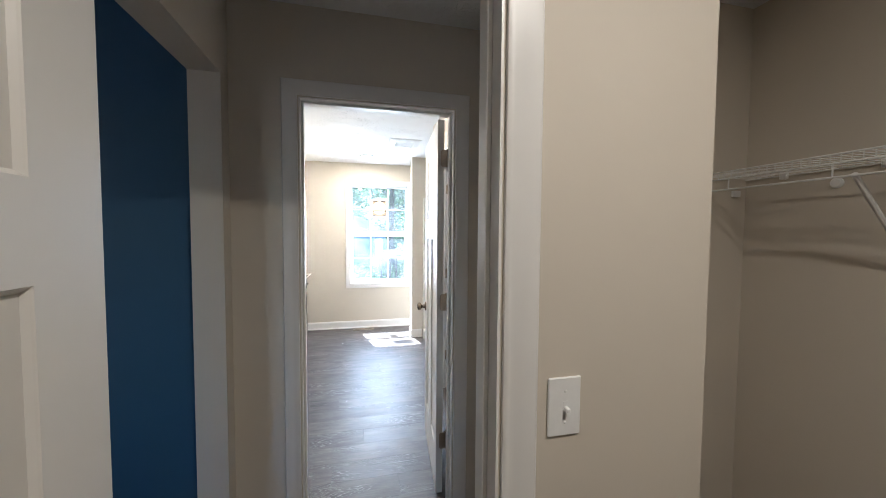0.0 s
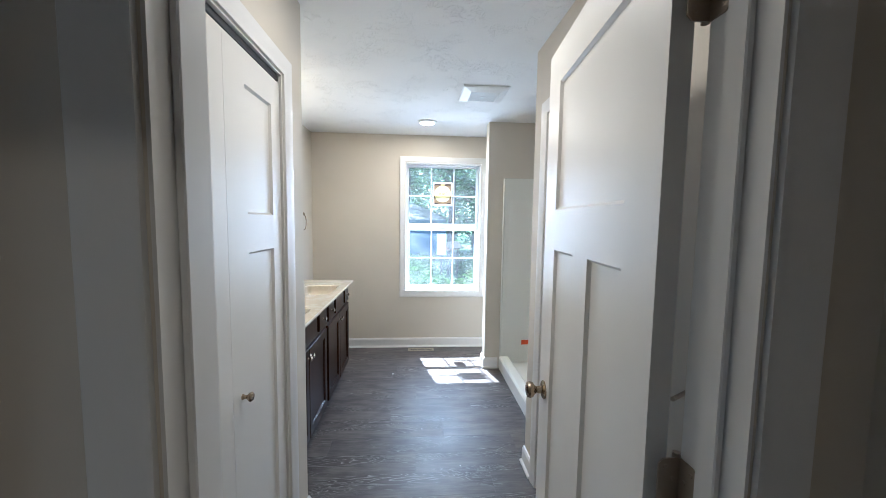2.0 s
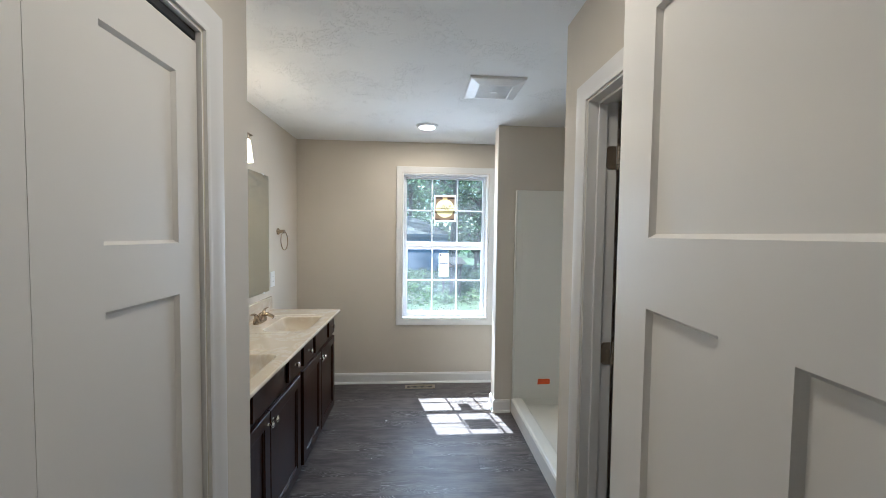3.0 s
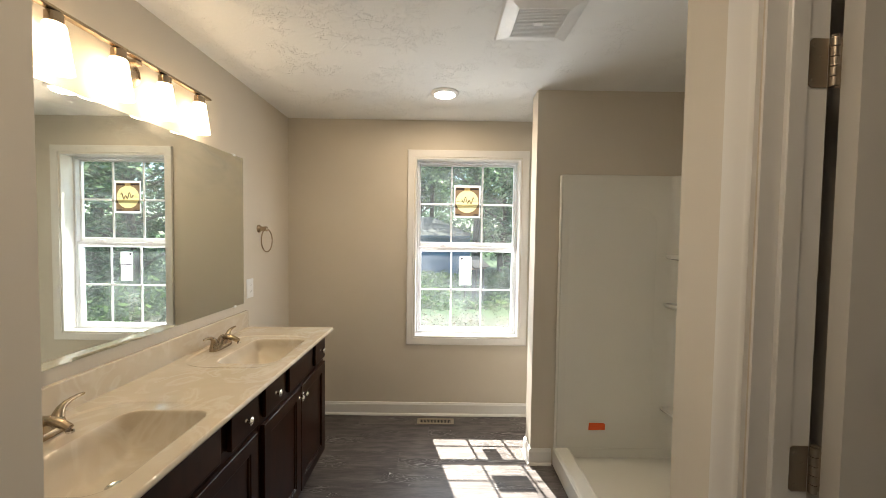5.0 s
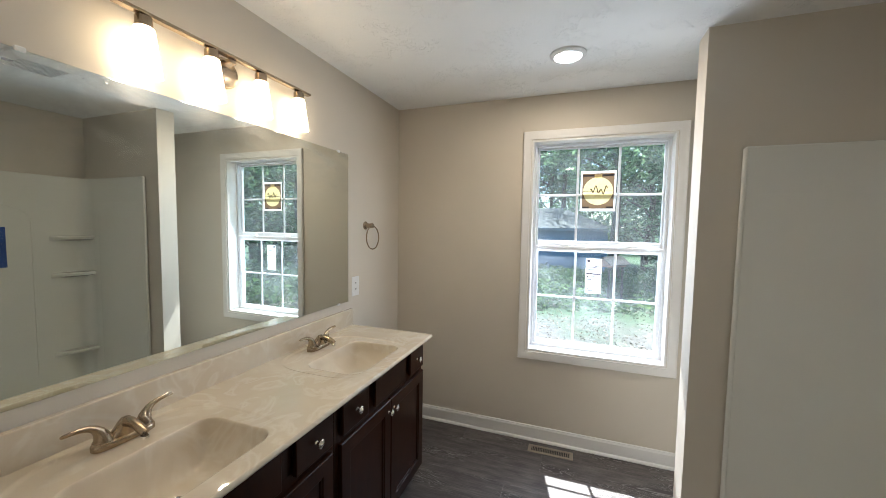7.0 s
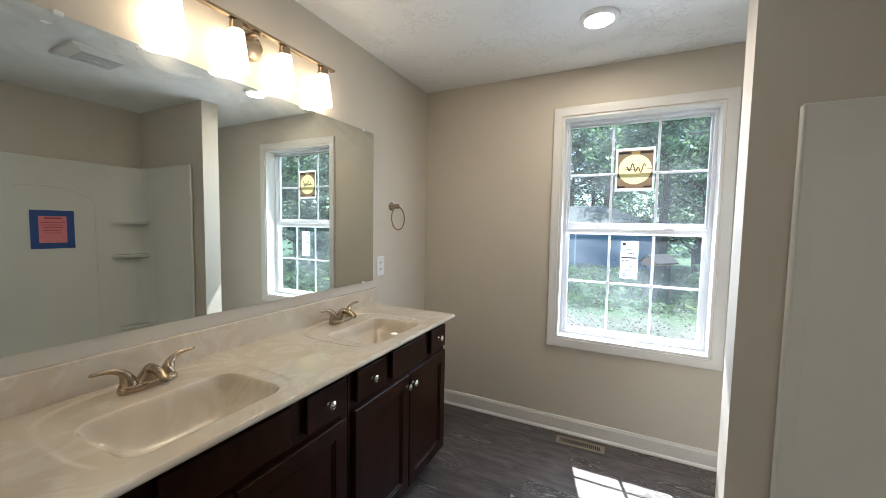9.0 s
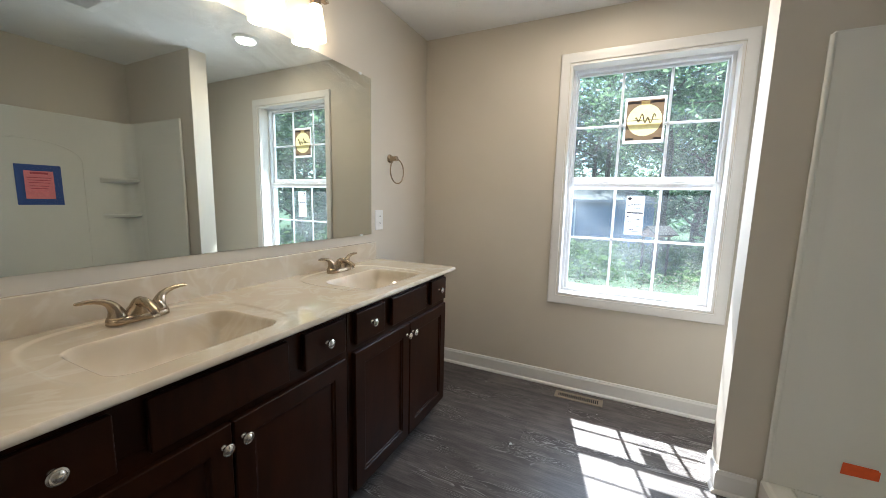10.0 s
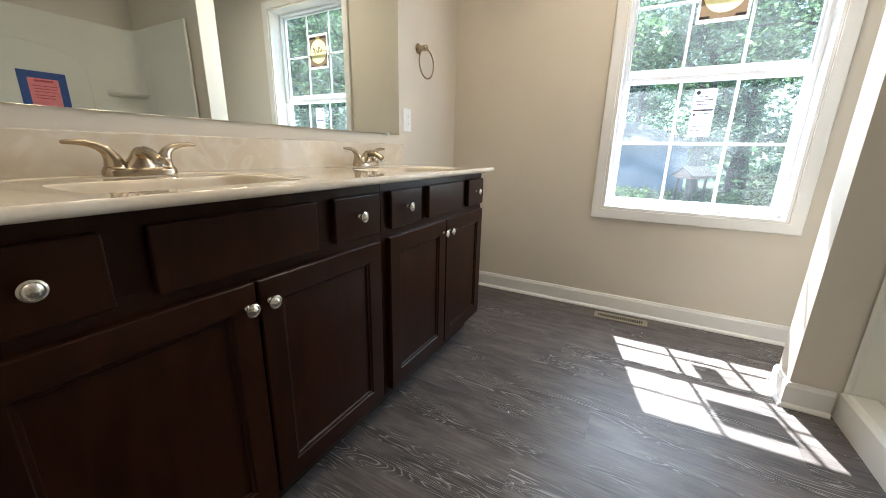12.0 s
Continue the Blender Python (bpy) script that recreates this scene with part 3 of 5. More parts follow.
# Black strip fills the gap over the leaves, standing in for its shade
bm = bmesh.new()
box(bm, (XC - 0.046, LY0 + 0.006, 2.012), (XC - 0.010, LY1 - 0.006, 2.035), 0.002)
structure("trim_bifold_track", bm, BLACK, "black track strip standing in for the shaded gap above the bifold leaves", "door track")

# ---- window ----
win = thing("window_1", (0, 0, 0), "white double-hung vinyl window with muntins and stickers", "window", "", "structure")
bm = bmesh.new()
WC4 = [((WX0 - .004, 5.0, WZ0 - .004), (-1, 0, -1)), ((WX0 - .004, 5.0, WZ1 + .004), (-1, 0, 1)), ((WX1 + .004, 5.0, WZ1 + .004), (1, 0, 1)), ((WX1 + .004, 5.0, WZ0 - .004), (1, 0, -1))]
sweep(bm, WC4, [(u * 0.82, v) for u, v in CASE], (0, -1, 0), True)
part("window_casing", bm, TRIM, win, "white painted picture-frame casing", True)
t = 0.012
part("window_liner", boxes(((WX0 - .001, 4.999, WZ0 - .001), (WX0 + t, 5.125, WZ1)), ((WX1 - t, 4.999, WZ0 - .001), (WX1 + .001, 5.125, WZ1)), ((WX0 + t, 4.999, WZ1 - t), (WX1 - t, 5.125, WZ1 + .001)), ((WX0 + t, 4.999, WZ0 - .001), (WX1 - t, 5.125, WZ0 + t))), TRIM, win)
FX0, FX1, FZ0, FZ1 = WX0 + t, WX1 - t, WZ0 + t, WZ1 - t
fw = 0.018
part("window_frame", boxes(((FX0, 5.100, FZ0), (FX0 + fw, 5.175, FZ1)), ((FX1 - fw, 5.100, FZ0), (FX1, 5.175, FZ1)), ((FX0 + fw, 5.100, FZ1 - fw), (FX1 - fw, 5.175, FZ1)), ((FX0 + fw, 5.100, FZ0), (FX1 - fw, 5.175, FZ0 + fw)), bevel=0.002), VINYL, win)


def sash(name, y0, y1, z0, z1, rail_b, rail_t, st):
    x0, x1 = FX0 + fw, FX1 - fw
    s = part(name, boxes(((x0, y0, z0), (x0 + st, y1, z1)), ((x1 - st, y0, z0), (x1, y1, z1)), ((x0 + st, y0, z0), (x1 - st, y1, z0 + rail_b)), ((x0 + st, y0, z1 - rail_t), (x1 - st, y1, z1)), bevel=0.003), VINYL, win)
    gx0, gx1, gz0, gz1 = x0 + st, x1 - st, z0 + rail_b, z1 - rail_t
    ym = (y0 + y1) / 2
    for k in (1, 2):
        xm = gx0 + (gx1 - gx0) * k / 3
        part("muntin", boxes(((xm - .008, ym - .006, gz0), (xm + .008, ym + .004, gz1)), bevel=0.002), VINYL, s)
    zm = (gz0 + gz1) / 2
    part("muntin", boxes(((gx0, ym - .0055, zm - .008), (gx1, ym + .0035, zm + .008)), bevel=0.002), VINYL, s)
    p = part("pane", boxes(((gx0 - .004, ym + .006, gz0 - .004), (gx1 + .004, ym + .010, gz1 + .004))), PANE, s)
    p.visible_shadow = False
    return gx0, gx1, gz0, gz1, ym


U = sash("sash_upper", 5.137, 5.167, 1.40, FZ1 - fw, 0.046, 0.014, 0.011)
L = sash("sash_lower", 5.105, 5.135, FZ0 + fw, 1.408, 0.030, 0.042, 0.023)
for xk in (1.27, 1.68):
    bm = bmesh.new()
    box(bm, (xk - 0.028, 5.108, 1.408), (xk + 0.028, 5.130, 1.416), 0.003)
    tube(bm, [(xk - 0.02, 5.119, 1.419), (xk, 5.115, 1.423), (xk + 0.026, 5.109, 1.420)], [0.006, 0.006, 0.004], 8)
    part("sash_lock", bm, VINYL, win, "white cam lock on the meeting rail", True)

# ---- vanity ----
def slab_front(parent, name, y0, y1, z0, z1, label=""):
    x0, x1 = 0.508, 0.526
    bm = bmesh.new()
    box(bm, (x0, y0, z0), (x1, y1, z1), 0.0035, 2)
    return part(name, bm, CAB, parent, label)


def cabinet(name, y0, y1, d1, f, d2, seam, doors, label):
    c = thing(name, (0, y0, 0), label, "vanity cabinet", "vanity cabinets")
    ORIGIN[c] = Vector((0, y0, 0))
    bm = boxes(((0.004, y0 + 0.0015, 0.10), (0.488, y0 + 0.0165, 0.877)), ((0.004, y1 - 0.0165, 0.10), (0.488, y1 - 0.0015, 0.877)), ((0.004, y0 + 0.0165, 0.10), (0.010, y1 - 0.0165, 0.877)), ((0.010, y0 + 0.0165, 0.10), (0.488, y1 - 0.0165, 0.116)))
    part("body", bm, CAB, c)
    part("face_frame", boxes(((0.488, y0 + .0015, 0.10), (0.507, y0 + 0.035, 0.877)), ((0.488, y1 - 0.035, 0.10), (0.507, y1 - .0015, 0.877)), ((0.488, y0 + .035, 0.83), (0.507, y1 - .035, 0.877)), ((0.488, y0 + .035, 0.10), (0.507, y1 - .035, 0.14)), ((0.488, y0 + .035, 0.69), (0.507, y1 - .035, 0.735)), ((0.4885, y0 + .035, 0.735), (0.506, y1 - .035, 0.83))), CAB, c)
    part("toe_kick", boxes(((0.004, y0 + 0.0015, 0.0), (0.44, y1 - 0.0015, 0.10))), CAB_SHADE, c, "recessed toe kick with its shade in the colour")
    for (a, b), nm in ((d1, "drawer_front"), (f, "false_front"), (d2, "drawer_front")):
        p = slab_front(c, nm, a, b, 0.722, 0.846)
        if nm == "drawer_front":
            knob((a + b) / 2, 0.787, p)
    for i, (a, b) in enumerate(doors):
        bm = bmesh.new()
        m = pose(0.517, a, 0, 0, 0, 90)
        w = b - a
        st = 0.056
        shaker(bm, w, 0.118, 0.694, st, m)
        p = part("door", bm, CAB, c)
        knob(b - 0.024 if i == 0 else a + 0.024, 0.641, p)
    return c


def shaker(bm, w, z0, z1, st, m):
    """Framed cabinet door with a moulded inner edge and flat centre."""
    t = 0.009
    rects = [((0, z0), (w, z1), t - 0.003), ((0.003, z0 + 0.003), (w - 0.003, z1 - 0.003), t), ((st, z0 + st), (w - st, z1 - st), t), ((st + 0.003, z0 + st + .003), (w - st - .003, z1 - st - .003), t - 0.004),
             ((st + 0.009, z0 + st + .009), (w - st - .009, z1 - st - .009), t - 0.005), ((st + 0.012, z0 + st + .012), (w - st - .012, z1 - st - .012), t - 0.010)]
    rings = [[bm.verts.new(m @ Vector((x, -y, z))) for x, z in ((a[0], a[1]), (b[0], a[1]), (b[0], b[1]), (a[0], b[1]))] for a, b, y in rects]
    back = [bm.verts.new(m @ Vector((x, t, z))) for x, z in ((0, z0), (w, z0), (w, z1), (0, z1))]
    for p, q in zip([back] + rings, rings):
        for k in range(4):
            bm.faces.new((p[k], p[(k + 1) % 4], q[(k + 1) % 4], q[k]))
    bm.faces.new(rings[-1])
    bm.faces.new(back)


def knob(y, z, parent):
    bm = bmesh.new()
    lathe(bm, [(0, 0), (0.008, 0), (0.0075, 0.003), (0.005, 0.006), (0.005, 0.012), (0.010, 0.016), (0.0150, 0.019), (0.0155, 0.022), (0.0125, 0.0235), (0.0115, 0.0225), (0.008, 0.0262), (0, 0.028)], (0.526, y, z), "X", 20)
    part("knob", bm, KNOBM, parent, "round satin nickel knob", True)


KNOBM = brushed("knob_nickel", (0.68, 0.64, 0.57), 0.25)
cabinet("vanity_cabinet", 2.567, 3.487, (2.618, 2.794), (2.852, 3.212), (3.272, 3.462), 3.03, ((2.60, 3.026), (3.032, 3.460)), "espresso-stained vanity cabinet with two doors, beside the return wall")
cabinet("vanity_cabinet", 3.487, 4.318, (3.522, 3.706), (3.764, 4.072), (4.128, 4.302), 3.9, ((3.512, 3.908), (3.914, 4.304)), "espresso-stained vanity cabinet with two doors, facing the window")

CT, CZ = 0.877, 0.900
VY0, VY1, VX1 = 2.567, 4.338, 0.566
top = thing("countertop", (0, VY0, CT), "cream cultured marble vanity top with two moulded bowls", "countertop")
SINKS = (3.018, 3.873)
SA, SB = 0.206, 0.146   # half sizes of the bowl along and across the wall
SXC = 0.352
ease = lambda q: (lambda c: c * c * (3 - 2 * c))(min(1.0, max(0.0, q)))


def bowl_height(x, y):
    """Depth of the top surface below the slab's face."""
    deep = 0.0
    for yc in SINKS:
        u, v = y - yc, x - SXC
        if abs(u) > 0.30:
            continue
        ro = (abs(u / 0.268) ** 3.4 + abs((x - 0.30) / 0.255) ** 3.4) ** (1 / 3.4)
        deep += 0.0035 * ease((1 - ro) / 0.06) * ease((0.53 - x) / 0.16)
        # distance inside a rectangle with round corners
        qx, qy, r = abs(u) - SA + 0.06, abs(v) - SB + 0.06, 0.06
        d = r - math.hypot(max(qx, 0), max(qy, 0)) - min(max(qx, qy), 0)
        if d <= 0:
            continue
        sides = ((SA + u) / 0.150, (SA - u) / 0.085, (SB + v) / 0.075, (SB - v) / 0.110)
        q = min(1.0, sum(max(1e-4, k) ** -4 for k in sides) ** -0.25)
        deep += ease(d / 0.016) * (0.008 + 0.112 * q * (2 - q))
    return deep


bm = bmesh.new()
nx, ny = 190, 640
xs = [0.024 + (VX1 - 0.024) * i / nx for i in range(nx + 1)]
ys = [VY0 + (VY1 - VY0) * j / ny for j in range(ny + 1)]
grid = [[bm.verts.new((x, y, CZ - bowl_height(x, y) - (0.004 if i == nx else 0) - (0.004 if j == ny else 0))) for j, y in enumerate(ys)] for i, x in enumerate(xs)]
for i in range(nx):
    for j in range(ny):
        bm.faces.new((grid[i][j], grid[i + 1][j], grid[i + 1][j + 1], grid[i][j + 1]))
low_f = [bm.verts.new((VX1 + (0.002), y, CZ - 0.010)) for y in ys]
low_b = [bm.verts.new((VX1 + 0.001, y, CT + 0.005)) for y in ys]
low_c = [bm.verts.new((VX1 - 0.006, y, CT + 0.001)) for y in ys]
for a, b in ((grid[nx], low_f), (low_f, low_b), (low_b, low_c)):
    for j in range(ny):
        bm.faces.new((a[j], b[j], b[j + 1], a[j + 1]))
ends = [grid[i][ny] for i in range(nx + 1)]
lowe = [bm.verts.new((x, VY1 + 0.001, CT + 0.001)) for x in xs]
for i in range(nx):
    bm.faces.new((ends[i], ends[i + 1], lowe[i + 1], lowe[i]))
under = [bm.verts.new(p) for p in ((0.024, VY0, CT + .001), (VX1 - .006, VY0, CT + .001), (VX1 - .006, VY1, CT + .001), (0.024, VY1, CT + .001))]
slab = part("slab", bm, MARBLE, top, "", True, sharp=70)
bm = bmesh.new()
box(bm, (0.001, VY0, CT + 0.001), (0.024, VY1, 1.005), 0.004, 2)
part("backsplash", bm, MARBLE, top)
for yc in SINKS:
    bm = bmesh.new()
    lathe(bm, [(0, 0), (0.021, 0), (0.022, 0.002), (0.017, 0.004), (0.012, 0.002), (0, 0.001)], (SXC - 0.01, yc, CZ - 0.1225), "Z", 24)
    part("drain", bm, CHROME, top, "polished drain in the bowl", True)


def faucet(yc):
    """Two-lever centre-set faucet in brushed nickel."""
    o = (0.112, yc, CZ)
    f = thing("faucet", o, "brushed nickel two-handle centre-set bathroom faucet", "faucet", "faucets on the vanity top")
    X, Z = o[0], o[2]
    bm = bmesh.new()
    n = 40
    prof = [(1.0, 0.0), (1.0, 0.012), (0.93, 0.017), (0.80, 0.0195)]
    rings = []
    for s, h in prof:
        rg = []
        for i in range(n):
            a = 2 * math.pi * i / n
            r = (abs(math.cos(a)) ** 3.2 + abs(math.sin(a)) ** 3.2) ** (-1 / 3.2)
            rg.append(bm.verts.new((X + 0.026 * s * r * math.cos(a), yc + (0.078 - 0.026 * (1 - s)) * r * math.sin(a), Z + h)))
        rings.append(rg)
    for a, b in zip(rings, rings[1:]):
        for i in range(n):
            bm.faces.new((a[i], a[(i + 1) % n], b[(i + 1) % n], b[i]))
    bm.faces.new(rings[0])
    bm.faces.new(rings[-1])
    part("base", bm, NICKEL, f, smooth=True)
    bm = bmesh.new()
    # body rising out of the base, then the bent nose
    rings = [[bm.verts.new((X + off + hx * math.cos(a), yc + hy * math.sin(a), Z + z)) for a in (2 * math.pi * i / 28 for i in range(28))]
             for z, hx, hy, off in ((0.013, 0.025, 0.052, -0.002), (0.021, 0.024, 0.043, -0.001), (0.032, 0.0225, 0.031, 0.0), (0.045, 0.0205, 0.0225, 0.003), (0.057, 0.017, 0.0175, 0.007), (0.066, 0.0115, 0.0115, 0.010), (0.0695, 0.004, 0.004, 0.011))]
    for a, b in zip(rings, rings[1:]):
        for i in range(28):
            bm.faces.new((a[i], a[(i + 1) % 28], b[(i + 1) % 28], b[i]))
    bm.faces.new(rings[0])
    bm.faces.new(rings[-1])
    tube(bm, [(X + 0.002, yc, Z + 0.046), (X + 0.016, yc, Z + 0.0545), (X + 0.032, yc, Z + 0.0575), (X + 0.052, yc, Z + 0.055), (X + 0.075, yc, Z + 0.046), (X + 0.092, yc, Z + 0.036)],
         [0.017, 0.0152, 0.0138, 0.0128, 0.012, 0.0115], 20)
    part("spout", bm, NICKEL, f, smooth=True)
    bm = bmesh.new()
    lathe(bm, [(0, 0), (0.010, 0), (0.010, 0.006), (0, 0.006)], (X + 0.094, yc, Z + 0.024), "Z", 16)
    part("aerator", bm, CHROME, f, smooth=True)
    for s in (-1, 1):
        bm = bmesh.new()
        y = yc + s * 0.051
        lathe(bm, [(0, 0.017), (0.0245, 0.017), (0.0245, 0.0205), (0.0225, 0.0225), (0, 0.0225)], (X, y, Z), "Z", 24)
        arc = ((0.000, 0.021, 0.0225), (0.001, 0.031, 0.0205), (0.004, 0.042, 0.0172), (0.009, 0.053, 0.0138), (0.017, 0.063, 0.0108), (0.029, 0.0705, 0.0086), (0.046, 0.0755, 0.0070), (0.066, 0.0775, 0.0060), (0.084, 0.0770, 0.0048), (0.088, 0.0768, 0.0030))
        tube(bm, [(X - 0.001 * (k > 3), y + s * d, Z + h) for k, (d, h, r) in enumerate(arc)], [r for d, h, r in arc], 16)
        part("lever_handle", bm, NICKEL, f, smooth=True)


for yc in (3.032, 3.896):
    faucet(yc)

# ---- mirror ----
mir = thing("wall_mirror", (0.0, 2.60, 1.055), "large frameless wall mirror with a dusty upper edge", "mirror")
bm = boxes(((0.0015, 2.60, 1.055), (0.0075, 4.300, 1.966)), bevel=0.0012)
for v in bm.verts:
    v.co.x += 0.0035 * (v.co.y - 2.60)
part("glass", bm, MIRROR, mir)
for y, z, s in ((4.20, 1.966, 1), (2.9, 1.966, 1), (4.20, 1.055, -1)):
    part("clip", boxes(((0.0008, y - 0.011, z - 0.007 if s > 0 else z - 0.006), (0.0115 + 0.0035 * (y - 2.6), y + 0.011, z + 0.006 if s > 0 else z + 0.007)), bevel=0.002), PLASTIC, mir, "small clear plastic mirror clip")

# ---- vanity light ----
vl = thing("vanity_light", (0.0, 3.47, 2.125), "brushed nickel four-shade vanity light, switched on", "wall lamp")
bm = bmesh.new()
lathe(bm, [(0, 0), (0.058, 0), (0.058, 0.012), (0.052, 0.020), (0.03, 0.023), (0, 0.024)], (0.0005, 3.47, 2.127), "X", 32)
part("canopy", bm, NICKEL, vl, smooth=True)
part("arm", boxes(((0.018, 3.455, 2.156), (0.060, 3.485, 2.1735)), bevel=0.003), NICKEL, vl)
part("bar", boxes(((0.044, 3.075, 2.174), (0.072, 3.900, 2.185)), bevel=0.002), NICKEL, vl)
for y in (3.157, 3.380, 3.603, 3.828):
    bm = bmesh.new()
    lathe(bm, [(0, 0.0), (0.0235, 0.0), (0.0235, 0.030), (0.018, 0.034), (0.009, 0.037), (0, 0.037)], (0.057, y, 2.138), "Z", 24)
    part("socket_cup", bm, NICKEL, vl, smooth=True)
    bm = bmesh.new()
    lathe(bm, [(0.024, 0.0), (0.028, -0.006), (0.0450, -0.147), (0.0425, -0.147), (0.0255, -0.008), (0.0, -0.004)], (0.057, y, 2.138), "Z", 32)
    part("shade", bm, SHADE_GLASS, vl, "frosted white glass shade, lit", True)


# ---- ceiling lamps and fan ----
def disc_light(x, y, watts):
    d = thing("ceiling_light", (x, y, H), "round flush white LED ceiling light, switched on", "ceiling light", "flush ceiling lights")
    bm = bmesh.new()
    lathe(bm, [(0.0, 0.0), (0.092, 0.0), (0.092, 0.006), (0.086, 0.013), (0.070, 0.017), (0.066, 0.012), (0, 0.012)], (x, y, H - 0.0005), "-Z", 40)
    part("trim_ring", bm, PLASTIC, d, smooth=True)
    bm = bmesh.new()
    lathe(bm, [(0, 0.0), (0.066, 0.0), (0.064, 0.004), (0.045, 0.008), (0, 0.010)], (x, y, H - 0.0122), "-Z", 40)
    part("lens", bm, LED_LENS, d, smooth=True)
    ld = bpy.data.lights.new("led", "AREA")
    ld.shape, ld.size, ld.energy, ld.color = "DISK", 0.12, watts, (1.0, 0.79, 0.55)
    lo = new("led", ld)
    lo.location = (x, y, H - 0.026)


disc_light(1.268, 4.43, DOWN_WATTS)
disc_light(1.235, 2.125, DOOR_WATTS)
disc_light(1.62, -0.80, CLOSET_WATTS)

# ---- shower ----
sh = thing("shower", (2.0, YS, 0), "white acrylic shower with pan, surround and corner shelves", "shower")
PX0, PX1, PY0, PY1 = 2.012, XS - 0.002, YS + 0.002, YP - 0.002
bm = bmesh.new()
# pan: curb, sunken floor, back rim
rings = []
for ix, z in ((0.0, 0.0), (0.0, 0.108), (0.008, 0.120), (0.020, 0.125), (0.088, 0.125), (0.100, 0.120), (0.118, 0.062)):
    rings.append([bm.verts.new(p) for p in ((PX0 + ix, PY0 + min(ix, 0.05) * 0.5, z), (PX1 - ix * 0.4, PY0 + min(ix, 0.05) * 0.5, z), (PX1 - ix * 0.4, PY1 - min(ix, 0.05) * 0.5, z), (PX0 + ix, PY1 - min(ix, 0.05) * 0.5, z))])
for a, b in zip(rings, rings[1:]):
    for k in range(4):
        bm.faces.new((a[k], a[(k + 1) % 4], b[(k + 1) % 4], b[k]))
bm.faces.new(rings[-1])
part("pan", bm, ACRYLIC, sh, "white acrylic shower pan with a raised curb", True, sharp=22)
bm = bmesh.new()
lathe(bm, [(0, 0), (0.05, 0), (0.05, 0.002), (0.04, 0.004), (0, 0.003)], (2.45, 3.63, 0.062), "Z", 24)
part("drain", bm, CHROME, sh, "round chrome shower drain", True)
ST = 1.904
SBK = 2.806   # face of the back panel


def side_panel(y, s):
    """Side panel with a rounded front flange and a shallow raised field."""
    bm = bmesh.new()
    box(bm, (2.022, y, 0.122), (SBK + 0.03, y + s * 0.022, ST), 0.006, 2)
    part("side_panel", bm, ACRYLIC, sh)
    bm = bmesh.new()
    tube(bm, [(2.024, y + s * 0.014, 0.125), (2.024, y + s * 0.014, ST - 0.01)], 0.011, 14)
    part("front_flange", bm, ACRYLIC, sh, "", True)
    bm = bmesh.new()
    pts = [(2.075, 0.20)] + [(2.075, 1.70)] + [(2.64 - 0.12 * (1 - math.sin(a)), 1.70 - 0.12 + 0.12 * math.cos(a)) for a in (radians(q) for q in range(10, 91, 16))] + [(2.64, 0.20)]
    vo = [bm.verts.new((x, y + s * 0.0225, z)) for x, z in pts]
    cx, cz = 2.36, 0.95
    vi = [bm.verts.new((x + (cx - x) * 0.035, y + s * 0.0245, z + (cz - z) * 0.03)) for x, z in pts]
    for k in range(len(pts)):
        n = (k + 1) % len(pts)
        bm.faces.new((vo[k], vo[n], vi[n], vi[k]))
    bm.faces.new(vi)
    part("raised_field", bm, ACRYLIC, sh, "", True)


side_panel(PY1, -1)
side_panel(PY0, 1)
part("back_panel", boxes(((SBK, PY0 + 0.02, 0.122), (XS - 0.002, PY1 - 0.02, ST)), bevel=0.005), ACRYLIC, sh)
# moulded arch on the back panel
bm = bmesh.new()
ya, yb, zc, ra = PY0 + 0.38, PY1 - 0.38, 1.52, 0.16
pts = [(ya, 0.25)] + [((ya + yb) / 2 - (yb - ya) / 2 * math.cos(a), zc + ra * math.sin(a)) for a in (math.pi * k / 20 for k in range(21))] + [(yb, 0.25)]
tube(bm, [(SBK + 0.0045, y, z) for y, z in pts], 0.007, 8)
part("moulded_arch", bm, ACRYLIC, sh, "", True)
# rounded corner columns with shelves
for yc, s in ((PY1 - 0.022, -1), (PY0 + 0.022, 1)):
    bm = bmesh.new()
    n = 10
    r = 0.085
    lo, hi = [], []
    for k in range(n + 1):
        a = math.pi / 2 * k / n
        x, y = SBK - r + r * math.sin(a), yc + s * (r - r * math.cos(a))
        lo.append(bm.verts.new((x, y, 0.125)))
        hi.append(bm.verts.new((x, y, ST - 0.002)))
    for k in range(n):
        bm.faces.new((lo[k], lo[k + 1], hi[k + 1], hi[k]))
    part("corner_column", bm, ACRYLIC, sh, "", True)
    for z in (1.405, 1.088, 0.408):
        bm = bmesh.new()
        n = 14
        ol, oh = [], []
        for k in range(n + 1):
            u = k / n
            y = yc + s * (0.002 + 0.255 * u)
            x = SBK - 0.105 * (1 - u ** 2.6) - 0.001
            ol.append((x, y))
        for zz, inset in ((z, 0.0), (z - 0.012, -0.003), (z - 0.030, 0.010), (z - 0.046, 0.085)):
            oh.append([bm.verts.new((min(x + inset, SBK), y, zz)) for x, y in ol])
        wall = [bm.verts.new((SBK, y, z)) for x, y in ol]
        for k in range(n):
            bm.faces.new((wall[k], wall[k + 1], oh[0][k + 1], oh[0][k]))
            for a, b in zip(oh, oh[1:]):
                bm.faces.new((a[k], a[k + 1], b[k + 1], b[k]))
        part("shelf", bm, ACRYLIC, sh, "moulded corner shelf", True)

